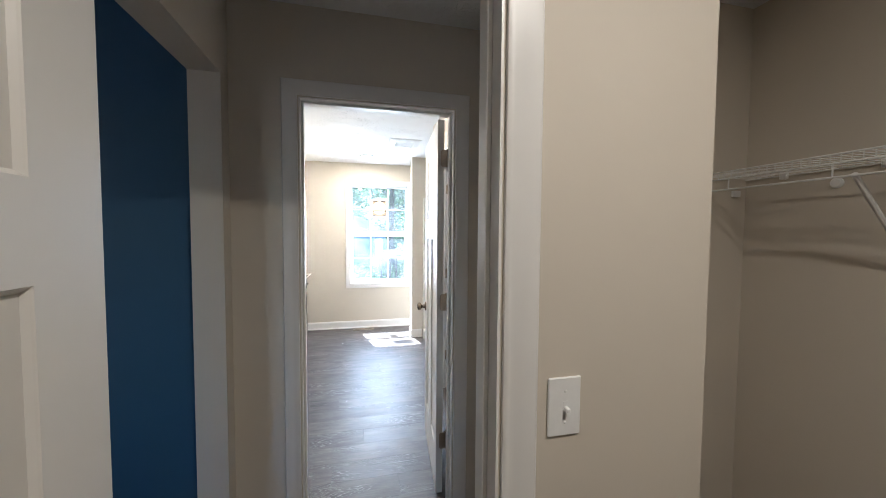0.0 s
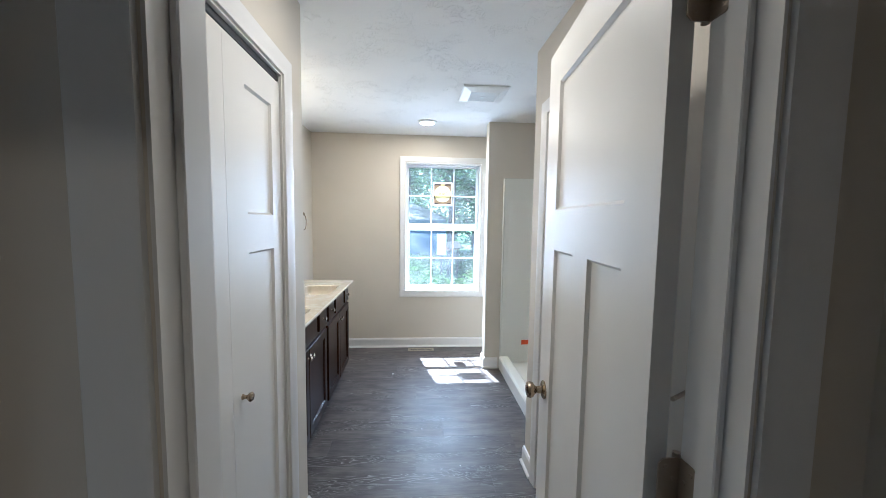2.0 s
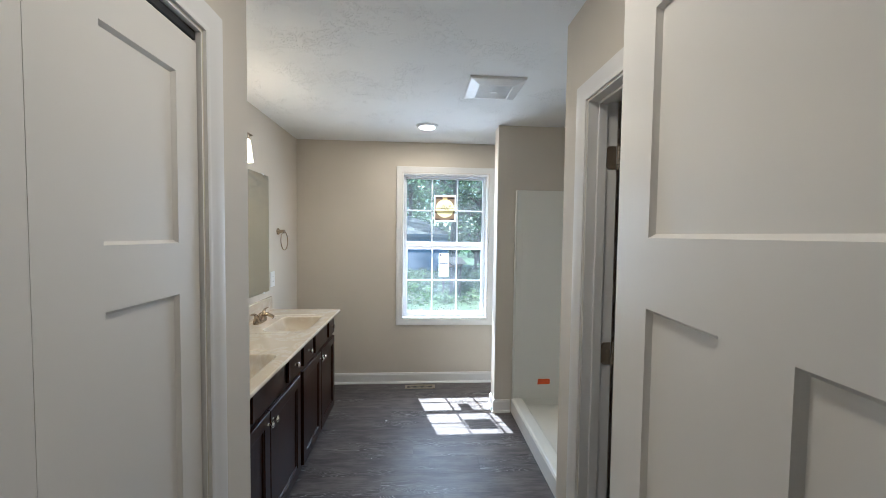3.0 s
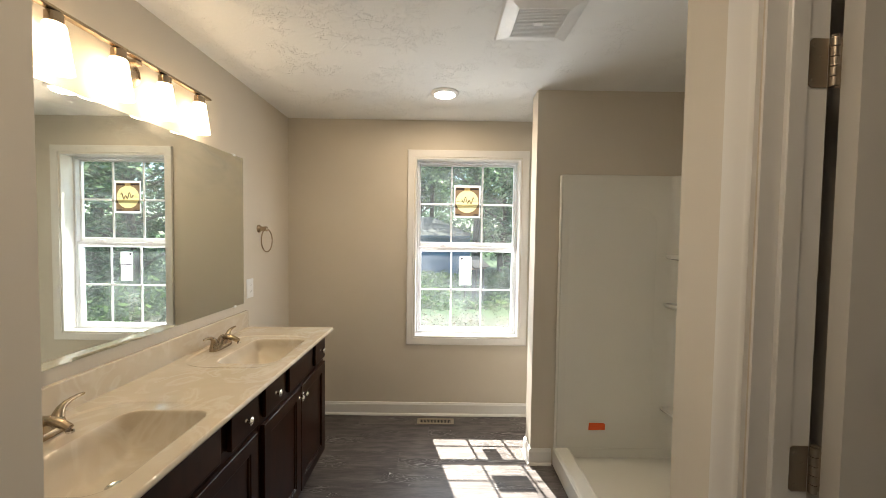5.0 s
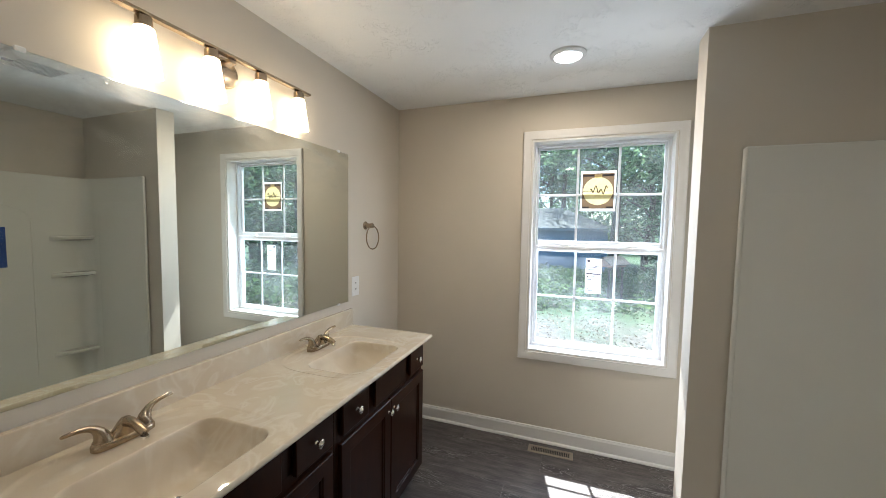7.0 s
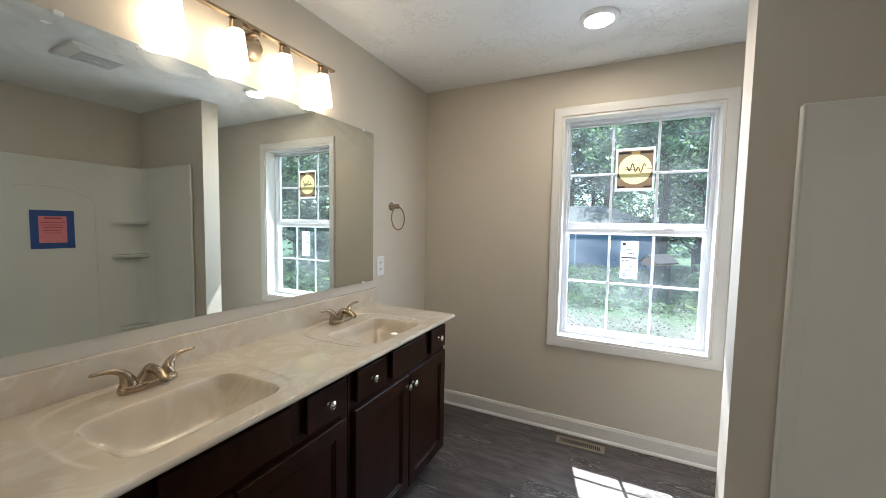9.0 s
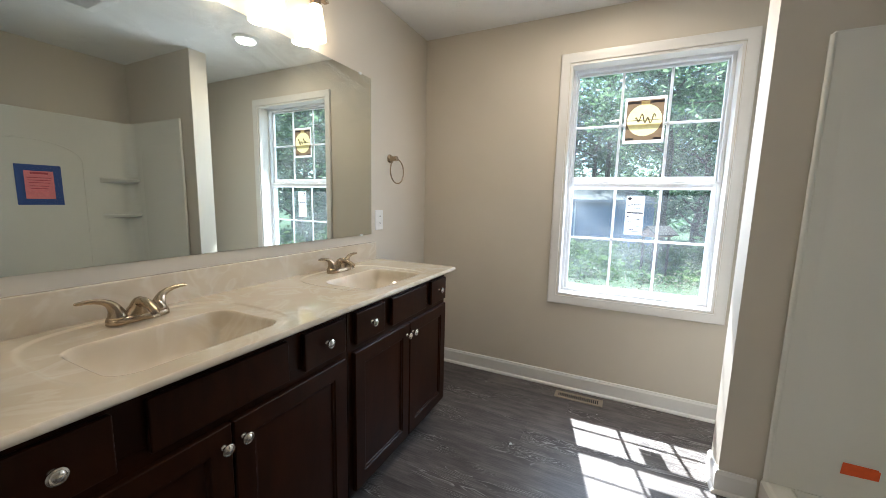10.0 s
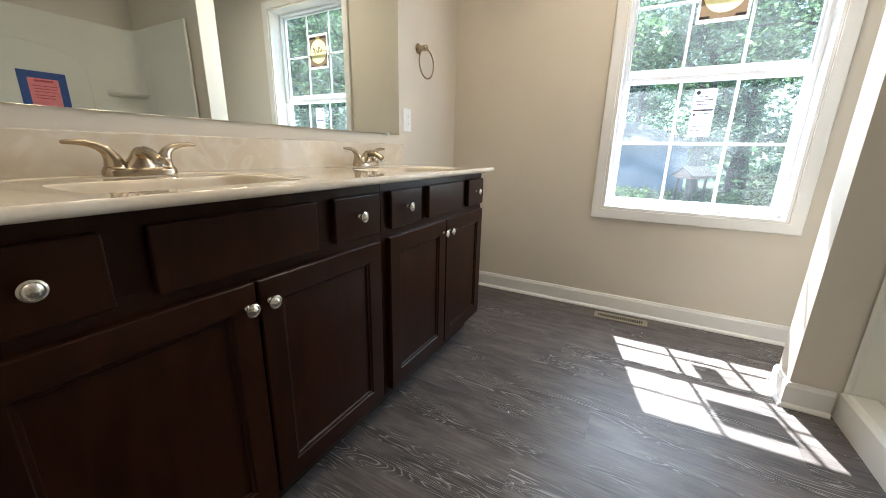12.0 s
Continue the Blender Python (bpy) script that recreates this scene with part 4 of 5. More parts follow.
ORANGE = plain("orange_paper", (0.75, 0.10, 0.015), 0.6)
PINK = plain("pink_paper", (0.83, 0.25, 0.28), 0.7)
TAPE = plain("blue_masking_tape", (0.02, 0.07, 0.30), 0.55)
INK = plain("dark_ink", (0.03, 0.025, 0.03), 0.7)
INKRED = plain("red_ink", (0.45, 0.06, 0.09), 0.7)
og = thing("sticker", (2.28, PY1 - 0.029, 0.27), "small torn orange warning sticker on the shower panel", "sticker")
bm = bmesh.new()
vs = [bm.verts.new((x, PY1 - 0.0292, z)) for x, z in ((2.232, 0.248), (2.340, 0.251), (2.341, 0.288), (2.334, 0.292), (2.334, 0.296), (2.236, 0.297))]
f = bm.faces.new(vs)
g = bmesh.ops.extrude_face_region(bm, geom=[f])
bmesh.ops.translate(bm, verts=[v for v in g["geom"] if isinstance(v, bmesh.types.BMVert)], vec=(0, -0.0006, 0))
part("paper", bm, ORANGE, og)
nt_ = thing("notice", (SBK - 0.001, 3.70, 1.32), "pink paper notice held by blue tape on the shower wall", "notice")
part("paper", boxes(((SBK - 0.0016, 3.610, 1.195), (SBK - 0.0008, 3.795, 1.445))), PINK, nt_)
for (ya, za), (yb, zb) in (((3.572, 1.43), (3.832, 1.478)), ((3.574, 1.164), (3.834, 1.212)), ((3.572, 1.166), (3.620, 1.476)), ((3.786, 1.165), (3.833, 1.474))):
    part("tape_strip", boxes(((SBK - 0.0026 - random.random() * 0.0006, ya, za), (SBK - 0.0017, yb, zb))), TAPE, nt_, "blue masking tape strip")
part("heading", boxes(((SBK - 0.0021, 3.655, 1.405), (SBK - 0.0017, 3.755, 1.420))), INKRED, nt_, "bar of unreadable red heading")
for k, z in enumerate((1.375, 1.355, 1.335, 1.31, 1.29)):
    part("text_line", boxes(((SBK - 0.0020, 3.635 + 0.004 * k, z), (SBK - 0.0017, 3.772 - 0.006 * k, z + 0.005))), INKRED, nt_, "bar of unreadable text")

# ---- ceiling fan grille ----
fan = thing("exhaust_fan", (1.66, 3.595, H), "white square bathroom exhaust fan cover", "exhaust fan")
bm = bmesh.new()
rings = []
for h, z in ((0.166, 0.0), (0.168, 0.004), (0.160, 0.012), (0.108, 0.026), (0.102, 0.026), (0.100, 0.020)):
    rings.append([bm.verts.new((1.662 + a * h, 3.597 + b * h, H - 0.0006 - z)) for a, b in ((-1, -1), (1, -1), (1, 1), (-1, 1))])
for a, b in zip(rings, rings[1:]):
    for k in range(4):
        bm.faces.new((a[k], a[(k + 1) % 4], b[(k + 1) % 4], b[k]))
bm.faces.new(rings[0])
part("cover", bm, PLASTIC, fan)
# Plate's dark grey is the shade between the slats, put into the colour
part("backing", boxes(((1.562, 3.497, H - 0.0185), (1.762, 3.697, H - 0.0165))), plain("fan_shadow_grey", (0.10, 0.10, 0.10), 0.7), fan, "plate coloured as the shade behind the grille slats")
for k in range(20):
    y = 3.5025 + k * 0.0101
    part("slat", boxes(((1.563, y, H - 0.0255), (1.761, y + 0.0036, H - 0.0187))), PLASTIC, fan)
part("badge", boxes(((1.642, 3.585, H - 0.0285), (1.682, 3.609, H - 0.0256)), bevel=0.001), PLASTIC, fan)

# ---- floor register ----
REGM = brushed("register_metal", (0.42, 0.36, 0.28), 0.4)
reg = thing("floor_register", (1.23, 4.885, 0), "tan metal floor register with narrow slots", "floor vent")
rx0, rx1, ry0, ry1 = 1.083, 1.378, 4.846, 4.932
bm = boxes(((rx0, ry0, 0.0005), (rx1, ry0 + 0.018, 0.006)), ((rx0, ry1 - 0.018, 0.0005), (rx1, ry1, 0.006)), ((rx0, ry0 + 0.018, 0.0005), (rx0 + 0.022, ry1 - 0.018, 0.006)), ((rx1 - 0.022, ry0 + 0.018, 0.0005), (rx1, ry1 - 0.018, 0.006)), bevel=0.0015)
part("frame", bm, REGM, reg)
# Thin black sheet on the floor stands in for the shaded duct
part("well", boxes(((rx0 + 0.02, ry0 + 0.016, 0.0006), (rx1 - 0.02, ry1 - 0.016, 0.0012))), BLACK, reg, "black sheet standing in for the shade below the slots")
for k in range(22):
    x = rx0 + 0.0265 + k * 0.0115
    part("louver", boxes(((x, ry0 + 0.018, 0.0014), (x + 0.0042, ry1 - 0.018, 0.0052))), REGM, reg)

# ---- towel ring, outlet, switch ----
tr = thing("towel_ring", (0, 4.512, 1.53), "brushed nickel towel ring on the wall", "towel ring")
bm = bmesh.new()
lathe(bm, [(0, 0), (0.027, 0), (0.028, 0.005), (0.024, 0.010), (0.017, 0.015), (0.0145, 0.036), (0.017, 0.043), (0.0165, 0.058), (0.011, 0.062), (0, 0.063)], (0.0005, 4.512, 1.532), "X", 24)
part("post", bm, NICKEL, tr, smooth=True)
bm = bmesh.new()
tube(bm, [(0.050 + 0.004 * math.sin(a * 0.5), 4.522 + 0.078 * math.sin(a), 1.452 + 0.078 * math.cos(a)) for a in (2 * math.pi * k / 40 for k in range(41))], 0.0042, 10)
part("ring", bm, NICKEL, tr, smooth=True)

ou = thing("outlet", (0, 4.392, 1.138), "white duplex outlet plate beside the mirror", "outlet")
part("plate", boxes(((0.0005, 4.352, 1.076), (0.006, 4.432, 1.201)), bevel=0.002), PLASTIC, ou)
for z in (1.118, 1.159):
    bm = bmesh.new()
    box(bm, (0.006, 4.375, z - 0.015), (0.0078, 4.409, z + 0.015), 0.001)
    r = part("receptacle", bm, PLASTIC, ou)
    # Slots are raised black blocks, coloured as the shade inside the holes
    for y in (4.385, 4.398):
        part("slot", boxes(((0.0077, y, z - 0.004), (0.0082, y + 0.0022, z + 0.006))), BLACK, r)
bm = bmesh.new()
lathe(bm, [(0, 0), (0.003, 0), (0.002, 0.001), (0, 0.001)], (0.006, 4.392, 1.1385), "X", 10)
part("screw", bm, PLASTIC, ou)

sw = thing("light_switch", (1.529, CY, 1.105), "white toggle light switch plate on the closet wall", "light switch")
part("plate", boxes(((1.4925, CY - 0.006, 1.0485), (1.5625, CY - 0.0005, 1.1635)), bevel=0.0022), PLASTIC, sw)
part("toggle_bezel", boxes(((1.5235, CY - 0.0072, 1.0935), (1.5345, CY - 0.006, 1.1175)), bevel=0.0005), PLASTIC, sw)
bm = bmesh.new()
box(bm, (1.525, CY - 0.020, 1.099), (1.533, CY - 0.0065, 1.108), 0.002)
part("toggle", bm, PLASTIC, sw)
for z in (1.075, 1.136):
    bm = bmesh.new()
    lathe(bm, [(0, 0), (0.003, 0), (0.002, 0.001), (0, 0.001)], (1.529, CY - 0.006, z), "-Y", 10)
    part("screw", bm, PLASTIC, sw)

# ---- door stop on the hinge ----
ds = thing("door_stop", (1.70, 1.40, 1.12), "satin nickel hinge-pin door stop with rubber tip", "door stop")
bm = bmesh.new()
tube(bm, [(1.603, 1.372, 1.195), (1.655, 1.40, 1.195), (1.69, 1.42, 1.195)], 0.004, 10)
part("arm", bm, NICKEL_DARK, ds, smooth=True)
bm = bmesh.new()
lathe(bm, [(0, 0), (0.010, 0), (0.010, 0.010), (0.006, 0.014), (0, 0.014)], (1.69, 1.42, 1.195), "X", 14)
part("bumper", bm, PLASTIC, ds, smooth=True)

# ---- closet wire shelf ----
ws = thing("wire_shelf", (2.71, -0.5, 1.685), "white coated wire closet shelf with hanging lip", "wire shelf")
bm = bmesh.new()
SX0, SX1, SY0, SY1, SZ = 2.56, 2.856, -2.38, 0.776, 1.686
for x, z, r in ((SX0, SZ, 0.0032), (SX0, SZ - 0.070, 0.0036), (SX0, SZ - 0.028, 0.0028), (SX1 - 0.006, SZ - 0.004, 0.003), ((SX0 + SX1) / 2, SZ - 0.004, 0.003)):
    tube(bm, [(x, SY0, z), (x, SY1, z)], r, 8)
part("long_wire", bm, WIRE, ws, smooth=True)
bm = bmesh.new()
k = 0
y = SY1 - 0.012
while y > -1.4:
    tube(bm, [(SX1, y, SZ + 0.001), (SX0 + 0.004, y, SZ + 0.001), (SX0 + 0.001, y, SZ - 0.004), (SX0 + 0.001, y, SZ - 0.028)], 0.0016, 5)
    y -= 0.0254
tagged(part("deck_wire", bm, WIRE, ws, smooth=True), kind="stuff")
for y in (0.55, 0.25, -0.45):
    if y != 0.55:
        bm = bmesh.new()
        tube(bm, [(SX0 + 0.002, y, SZ - 0.066), (SX1 - 0.02, y, SZ - 0.34), (SX1 + 0.003, y, SZ - 0.36)], 0.008, 8)
        part("brace", bm, WIRE, ws, "diagonal shelf brace", True)
    part("wall_clip", boxes(((SX1 - 0.016, y + 0.06, SZ - 0.020), (SX1 + 0.003, y + 0.085, SZ + 0.010)), bevel=0.003), PLASTIC, ws)
for y in (0.454, -0.05):
    bm = bmesh.new()
    lathe(bm, [(0, 0), (0.019, 0), (0.019, 0.008), (0.014, 0.014), (0, 0.015)], (SX1 + 0.003, y, SZ - 0.055), "-X", 18)
    part("wall_anchor", bm, PLASTIC, ws, "round white wall anchor", True)
part("end_bracket", boxes(((2.775, SY1 - 0.010, SZ - 0.080), (2.815, SY1 + 0.003, SZ - 0.052)), bevel=0.002), PLASTIC, ws, "white end bracket on the side wall")
for y in (0.62, 0.30, -0.1):
    bm = bmesh.new()
    tube(bm, [(SX0, y, SZ - 0.07), (SX0, y, SZ - 0.028)], 0.0028, 6)
    part("lip_tie", bm, WIRE, ws)

# ---- window stickers ----
PAPER = plain("white_paper", (0.66, 0.66, 0.65), 0.7)
BROWN = plain("brown_print", (0.15, 0.10, 0.06), 0.6)
YELLOW = plain("yellow_print", (0.64, 0.545, 0.27), 0.6)


def translucent(mat, amount):
    nt = mat.node_tree
    b = nt.nodes["Principled BSDF"]
    tl = nt.nodes.new("ShaderNodeBsdfTranslucent")
    src = b.inputs["Base Color"].links[0].from_socket
    nt.links.new(src, tl.inputs["Color"])
    ms = nt.nodes.new("ShaderNodeMixShader")
    ms.inputs[0].default_value = amount
    nt.links.new(b.outputs[0], ms.inputs[1])
    nt.links.new(tl.outputs[0], ms.inputs[2])
    nt.links.new(ms.outputs[0], nt.nodes["Material Output"].inputs["Surface"])


for m_ in (PAPER, BROWN, YELLOW):
    translucent(m_, 0.5)
translucent(VINYL, 0.22)
gy = U[4] - 0.0085
sk = thing("window_sticker", (1.475, gy, 1.657), "square window sticker with a yellow disc on brown", "sticker")


def flat(loops, y, holes=()):
    """A single flat face in the plane of the pane, with an optional ring of faces round a hole."""
    bm = bmesh.new()
    for lp in loops:
        bm.faces.new([bm.verts.new((x, y, z)) for x, z in lp])
    for outer, inner in holes:
        a = [bm.verts.new((x, y, z)) for x, z in outer]
        b = [bm.verts.new((x, y, z)) for x, z in inner]
        for k in range(len(a)):
            n = (k + 1) % len(a)
            bm.faces.new((a[k], a[n], b[n], b[k]))
    return bm


def square_ring(x0, z0, x1, z1, n):
    """n points a side round a rectangle, starting at its lower left corner."""
    c = [(x0, z0), (x1, z0), (x1, z1), (x0, z1)]
    return [(c[i][0] + (c[(i + 1) % 4][0] - c[i][0]) * k / n, c[i][1] + (c[(i + 1) % 4][1] - c[i][1]) * k / n) for i in range(4) for k in range(n)]


DISC = [(1.475 + 0.096 * math.cos(a), 1.797 + 0.096 * math.sin(a)) for a in (radians(225 + 9 * k) for k in range(40))]
part("sheet", flat((), gy, [(square_ring(1.361, 1.657, 1.589, 1.936, 10), square_ring(1.373, 1.675, 1.577, 1.919, 10))]), PAPER, sk)
part("brown_field", flat((), gy, [(square_ring(1.373, 1.675, 1.577, 1.919, 10), DISC)]), BROWN, sk)
part("yellow_disc", flat([DISC], gy), YELLOW, sk)
part("tab", flat([[(1.452, 1.890), (1.498, 1.890), (1.498, 1.912), (1.452, 1.912)]], gy - 0.0006), YELLOW, sk)
part("dark_band", boxes(((1.374, gy - 0.0011, 1.898), (1.446, gy - 0.0006, 1.912))), INK, sk)
part("dark_band", boxes(((1.504, gy - 0.0011, 1.898), (1.576, gy - 0.0006, 1.912))), INK, sk)
part("dark_band", boxes(((1.374, gy - 0.0011, 1.678), (1.42, gy - 0.0006, 1.690))), INK, sk)
part("dark_band", boxes(((1.53, gy - 0.0011, 1.678), (1.576, gy - 0.0006, 1.690))), INK, sk)
part("thin_rule", boxes(((1.379, gy - 0.0020, 1.795), (1.571, gy - 0.0016, 1.7985))), INK, sk)
bm = bmesh.new()
tube(bm, [(1.535 - 0.11 * u, gy - 0.0014, 1.803 + 0.020 * math.sin(u * 21.0) + 0.012 * math.cos(u * 9)) for u in (k / 46 for k in range(47))], 0.0034, 5)
part("script_mark", bm, BROWN, sk, "dark swash of a maker's mark")
ly = L[4] - 0.0085
lb = thing("energy_label", (1.467, ly, 1.081), "white printed energy label on the lower pane", "label")
part("sheet", flat([[(1.416, 1.081), (1.518, 1.081), (1.518, 1.327), (1.416, 1.327)]], ly), PAPER, lb)
part("black_bar", boxes(((1.420, ly - 0.0006, 1.214), (1.514, ly - 0.0001, 1.224))), INK, lb)
bm = bmesh.new()
lathe(bm, [(0, 0), (0.011, 0), (0.011, 0.0004), (0, 0.0004)], (1.434, ly - 0.0002, 1.308), "-Y", 20)
part("round_mark", bm, INK, lb)
part("square_mark", boxes(((1.424, ly - 0.0006, 1.190), (1.438, ly - 0.0001, 1.202))), INK, lb)
for k, (a, b, z) in enumerate(((1.424, 1.480, 1.286), (1.44, 1.508, 1.270), (1.424, 1.495, 1.262), (1.43, 1.50, 1.246), (1.445, 1.500, 1.198), (1.424, 1.507, 1.176), (1.424, 1.49, 1.160), (1.424, 1.505, 1.132), (1.424, 1.47, 1.110), (1.424, 1.50, 1.098))):
    part("text_line", boxes(((a, ly - 0.0006, z), (b, ly - 0.0001, z + 0.005))), INK, lb, "bar of unreadable small print")

# ---- specks of drywall dust on the floor ----
for x, y, r in ((0.954, 4.241, 0.008), (1.22, 3.3, 0.005), (1.05, 2.6, 0.006), (1.45, 2.9, 0.004), (0.9, 3.75, 0.004), (1.35, 4.75, 0.004)):
    bm = bmesh.new()
    lathe(bm, [(0, 0), (r, 0.0004), (r * 0.7, r * 0.5), (0, r * 0.55)], (x, y, 0.0004), "Z", 6)
    for v in bm.verts:
        v.co.x += random.uniform(-0.25, 0.25) * r
        v.co.y += random.uniform(-0.25, 0.25) * r
    tagged(part("plaster_chip", bm, PAPER, origin=(x, y, 0)), "tiny white plaster chip lying on the floor", "debris", "plaster chips")

# ---- outdoors ----
def leaf_material(name, dark, mid, light):
    mat, nt, b = nodes_of(name, 0.55)
    geo = nt.nodes.new("ShaderNodeNewGeometry")
    c = ramp(nt, geo.outputs["Random Per Island"], [(0.0, dark), (0.5, mid), (1.0, light)])
    nt.links.new(c, b.inputs["Base Color"])
    tl = nt.nodes.new("ShaderNodeBsdfTranslucent")
    nt.links.new(mixc(nt, 1.0, c, (1.5, 1.65, 1.05), "MULTIPLY"), tl.inputs["Color"])
    ms = nt.nodes.new("ShaderNodeMixShader")
    ms.inputs[0].default_value = 0.55
    nt.links.new(b.outputs[0], ms.inputs[1])
    nt.links.new(tl.outputs[0], ms.inputs[2])
    nt.links.new(ms.outputs[0], nt.nodes["Material Output"].inputs["Surface"])
    return mat


LEAF = leaf_material("tree_leaves", (0.028, 0.050, 0.034), (0.080, 0.122, 0.084), (0.23, 0.285, 0.225))
WEED = leaf_material("weed_leaves", (0.030, 0.052, 0.028), (0.065, 0.100, 0.052), (0.14, 0.175, 0.11))


def bark():
    mat, nt, b = nodes_of("tree_bark", 0.9)
    n = noise_of(nt, coords(nt, (6, 6, 1)), 4, 5)
    nt.links.new(ramp(nt, n, [(0.3, (0.035, 0.028, 0.022)), (0.7, (0.12, 0.10, 0.08))]), b.inputs["Base Color"])
    bump(nt, b, n, 0.6, 0.03)
    return mat


BARK = bark()


def ground_z(y):
    """Lawn falling away from the house."""
    return -0.42 - 0.62 * min(1.0, max(0.0, (y - 6.0) / 18.0))


def ground_material():
    mat, nt, b = nodes_of("rough_lawn", 0.95)
    v = coords(nt)
    n1 = noise_of(nt, v, 0.55, 4)
    n2 = noise_of(nt, v, 9.0, 5, 0.7)
    grass = ramp(nt, n2, [(0.3, (0.035, 0.060, 0.022)), (0.7, (0.105, 0.145, 0.065))])
    dirt = ramp(nt, n2, [(0.3, (0.06, 0.047, 0.037)), (0.5, (0.15, 0.122, 0.102)), (0.75, (0.25, 0.215, 0.19))])
    sep = nt.nodes.new("ShaderNodeSeparateXYZ")
    nt.links.new(v, sep.inputs[0])
    mr = nt.nodes.new("ShaderNodeMapRange")
    mr.inputs["From Min"].default_value = 10.0
    mr.inputs["From Max"].default_value = 15.0
    nt.links.new(sep.outputs["Y"], mr.inputs["Value"])
    f = nt.nodes.new("ShaderNodeMath")
    f.operation = "ADD"
    nt.links.new(mr.outputs["Result"], f.inputs[0])
    nt.links.new(n1, f.inputs[1])
    w = ramp(nt, f.outputs[0], [(0.55, (0, 0, 0)), (0.85, (1, 1, 1))])
    nt.links.new(mixc(nt, w, dirt, grass), b.inputs["Base Color"])
    bump(nt, b, n2, 0.7, 0.05)
    return mat


bm = bmesh.new()
gx = [-400, -80, -30] + [-14 + k * 1.0 for k in range(45)] + [60, 150, 400]
gys = [-400, -60, -10, 0, 5.17] + [5.6 + k * 0.8 for k in range(32)] + [40, 70, 150, 400]
gv = [[bm.verts.new((x, y, ground_z(y) + (0.09 * noise.noise(Vector((x * 0.35, y * 0.35, 0.0))) if 6 < y < 34 else 0))) for y in gys] for x in gx]
for i in range(len(gx) - 1):
    for j in range(len(gys) - 1):
        bm.faces.new((gv[i][j], gv[i + 1][j], gv[i + 1][j + 1], gv[i][j + 1]))
structure("ground", bm, ground_material(), "rough lawn with bare leaf-strewn soil near the house", "ground", True)


def leaf_cloud(name, clumps, per, size, rng, material):
    """Many small two-sided leaf blades gathered round clump centres."""
    verts, faces = [], []
    for c, r in clumps:
        for _ in range(per):
            d = Vector((rng.gauss(0, 0.5), rng.gauss(0, 0.5), rng.gauss(0, 0.42))) * r
            p = Vector(c) + d
            a = Vector((rng.uniform(-1, 1), rng.uniform(-1, 1), rng.uniform(-0.6, 0.6))).normalized()
            b = a.cross(Vector((rng.uniform(-1, 1), rng.uniform(-1, 1), rng.uniform(-1, 1)))).normalized()
            s = size * rng.uniform(0.6, 1.35)
            k = len(verts)
            verts += [p - a * s, p + b * s * 0.42, p + a * s, p - b * s * 0.42]
            faces.append((k, k + 1, k + 2, k + 3))
    me = bpy.data.meshes.new(name)
    me.from_pydata([tuple(v) for v in verts], [], faces)
    me.materials.append(material)
    return me


def tree(name, at, height, spread, low, seed, leaves, size, label):
    rng = random.Random(seed)
    t = thing(name, at, label, "tree", "trees behind the house")
    bm = bmesh.new()
    lean = rng.uniform(-0.5, 0.5)
    stem = [Vector((lean * (k / 6) ** 1.5 + 0.12 * math.sin(k * 1.7 + seed), 0.12 * math.cos(k * 1.3 + seed), height * 0.86 * k / 6 - 0.2)) for k in range(7)]
    r0 = height * 0.017 + 0.05
    tube(bm, stem, [r0 * (1 - 0.13 * k) for k in range(7)], 10)
    clumps = []
    limbs = 15
    for k in range(limbs):
        h = low + (height * 0.92 - low) * (k + rng.random()) / limbs
        f = min(5.99, max(0.0, (h + 0.2) / (height * 0.86) * 6))
        base = stem[int(f)].lerp(stem[min(6, int(f) + 1)], f - int(f))
        a = rng.uniform(0, 2 * math.pi)
        ln = spread * (0.55 + 0.45 * math.sin(math.pi * min(1, (h - low) / (height - low) * 0.8 + 0.25))) * rng.uniform(0.75, 1.1)
        tip = base + Vector((math.cos(a) * ln, math.sin(a) * ln, ln * rng.uniform(0.12, 0.5)))
        mid = base.lerp(tip, 0.5) + Vector((0, 0, 0.1 * ln))
        tube(bm, [base, mid, tip], [r0 * 0.34, r0 * 0.2, 0.015], 6)
        for q in (0.35, 0.55, 0.75, 0.92, 1.05):
            c = base.lerp(tip, q) + Vector((rng.gauss(0, 0.35), rng.gauss(0, 0.35), rng.gauss(0, 0.3)))
            clumps.append((c, spread * rng.uniform(0.2, 0.36)))
    bmesh.ops.translate(bm, verts=bm.verts, vec=Vector(at))
    part("trunk", bm, BARK, t, "", True)
    me = leaf_cloud("crown", clumps, leaves, size, rng, LEAF)
    cr = new("crown", me)
    cr.parent = t
    return t


t1 = tree("tree", (3.25, 22.0, -0.98), 11.5, 3.0, 4.3, 3, 70, 0.15, "tall broadleaf tree with dark trunk behind the house")
t2 = tree("tree", (-4.9, 21.0, -1.0), 12.5, 3.6, 4.6, 8, 70, 0.15, "spreading broadleaf tree with a full green crown")
t3 = tree("tree", (5.9, 17.3, -0.9), 9.0, 3.0, 0.3, 12, 85, 0.125, "leafy tree with branches down to the grass")
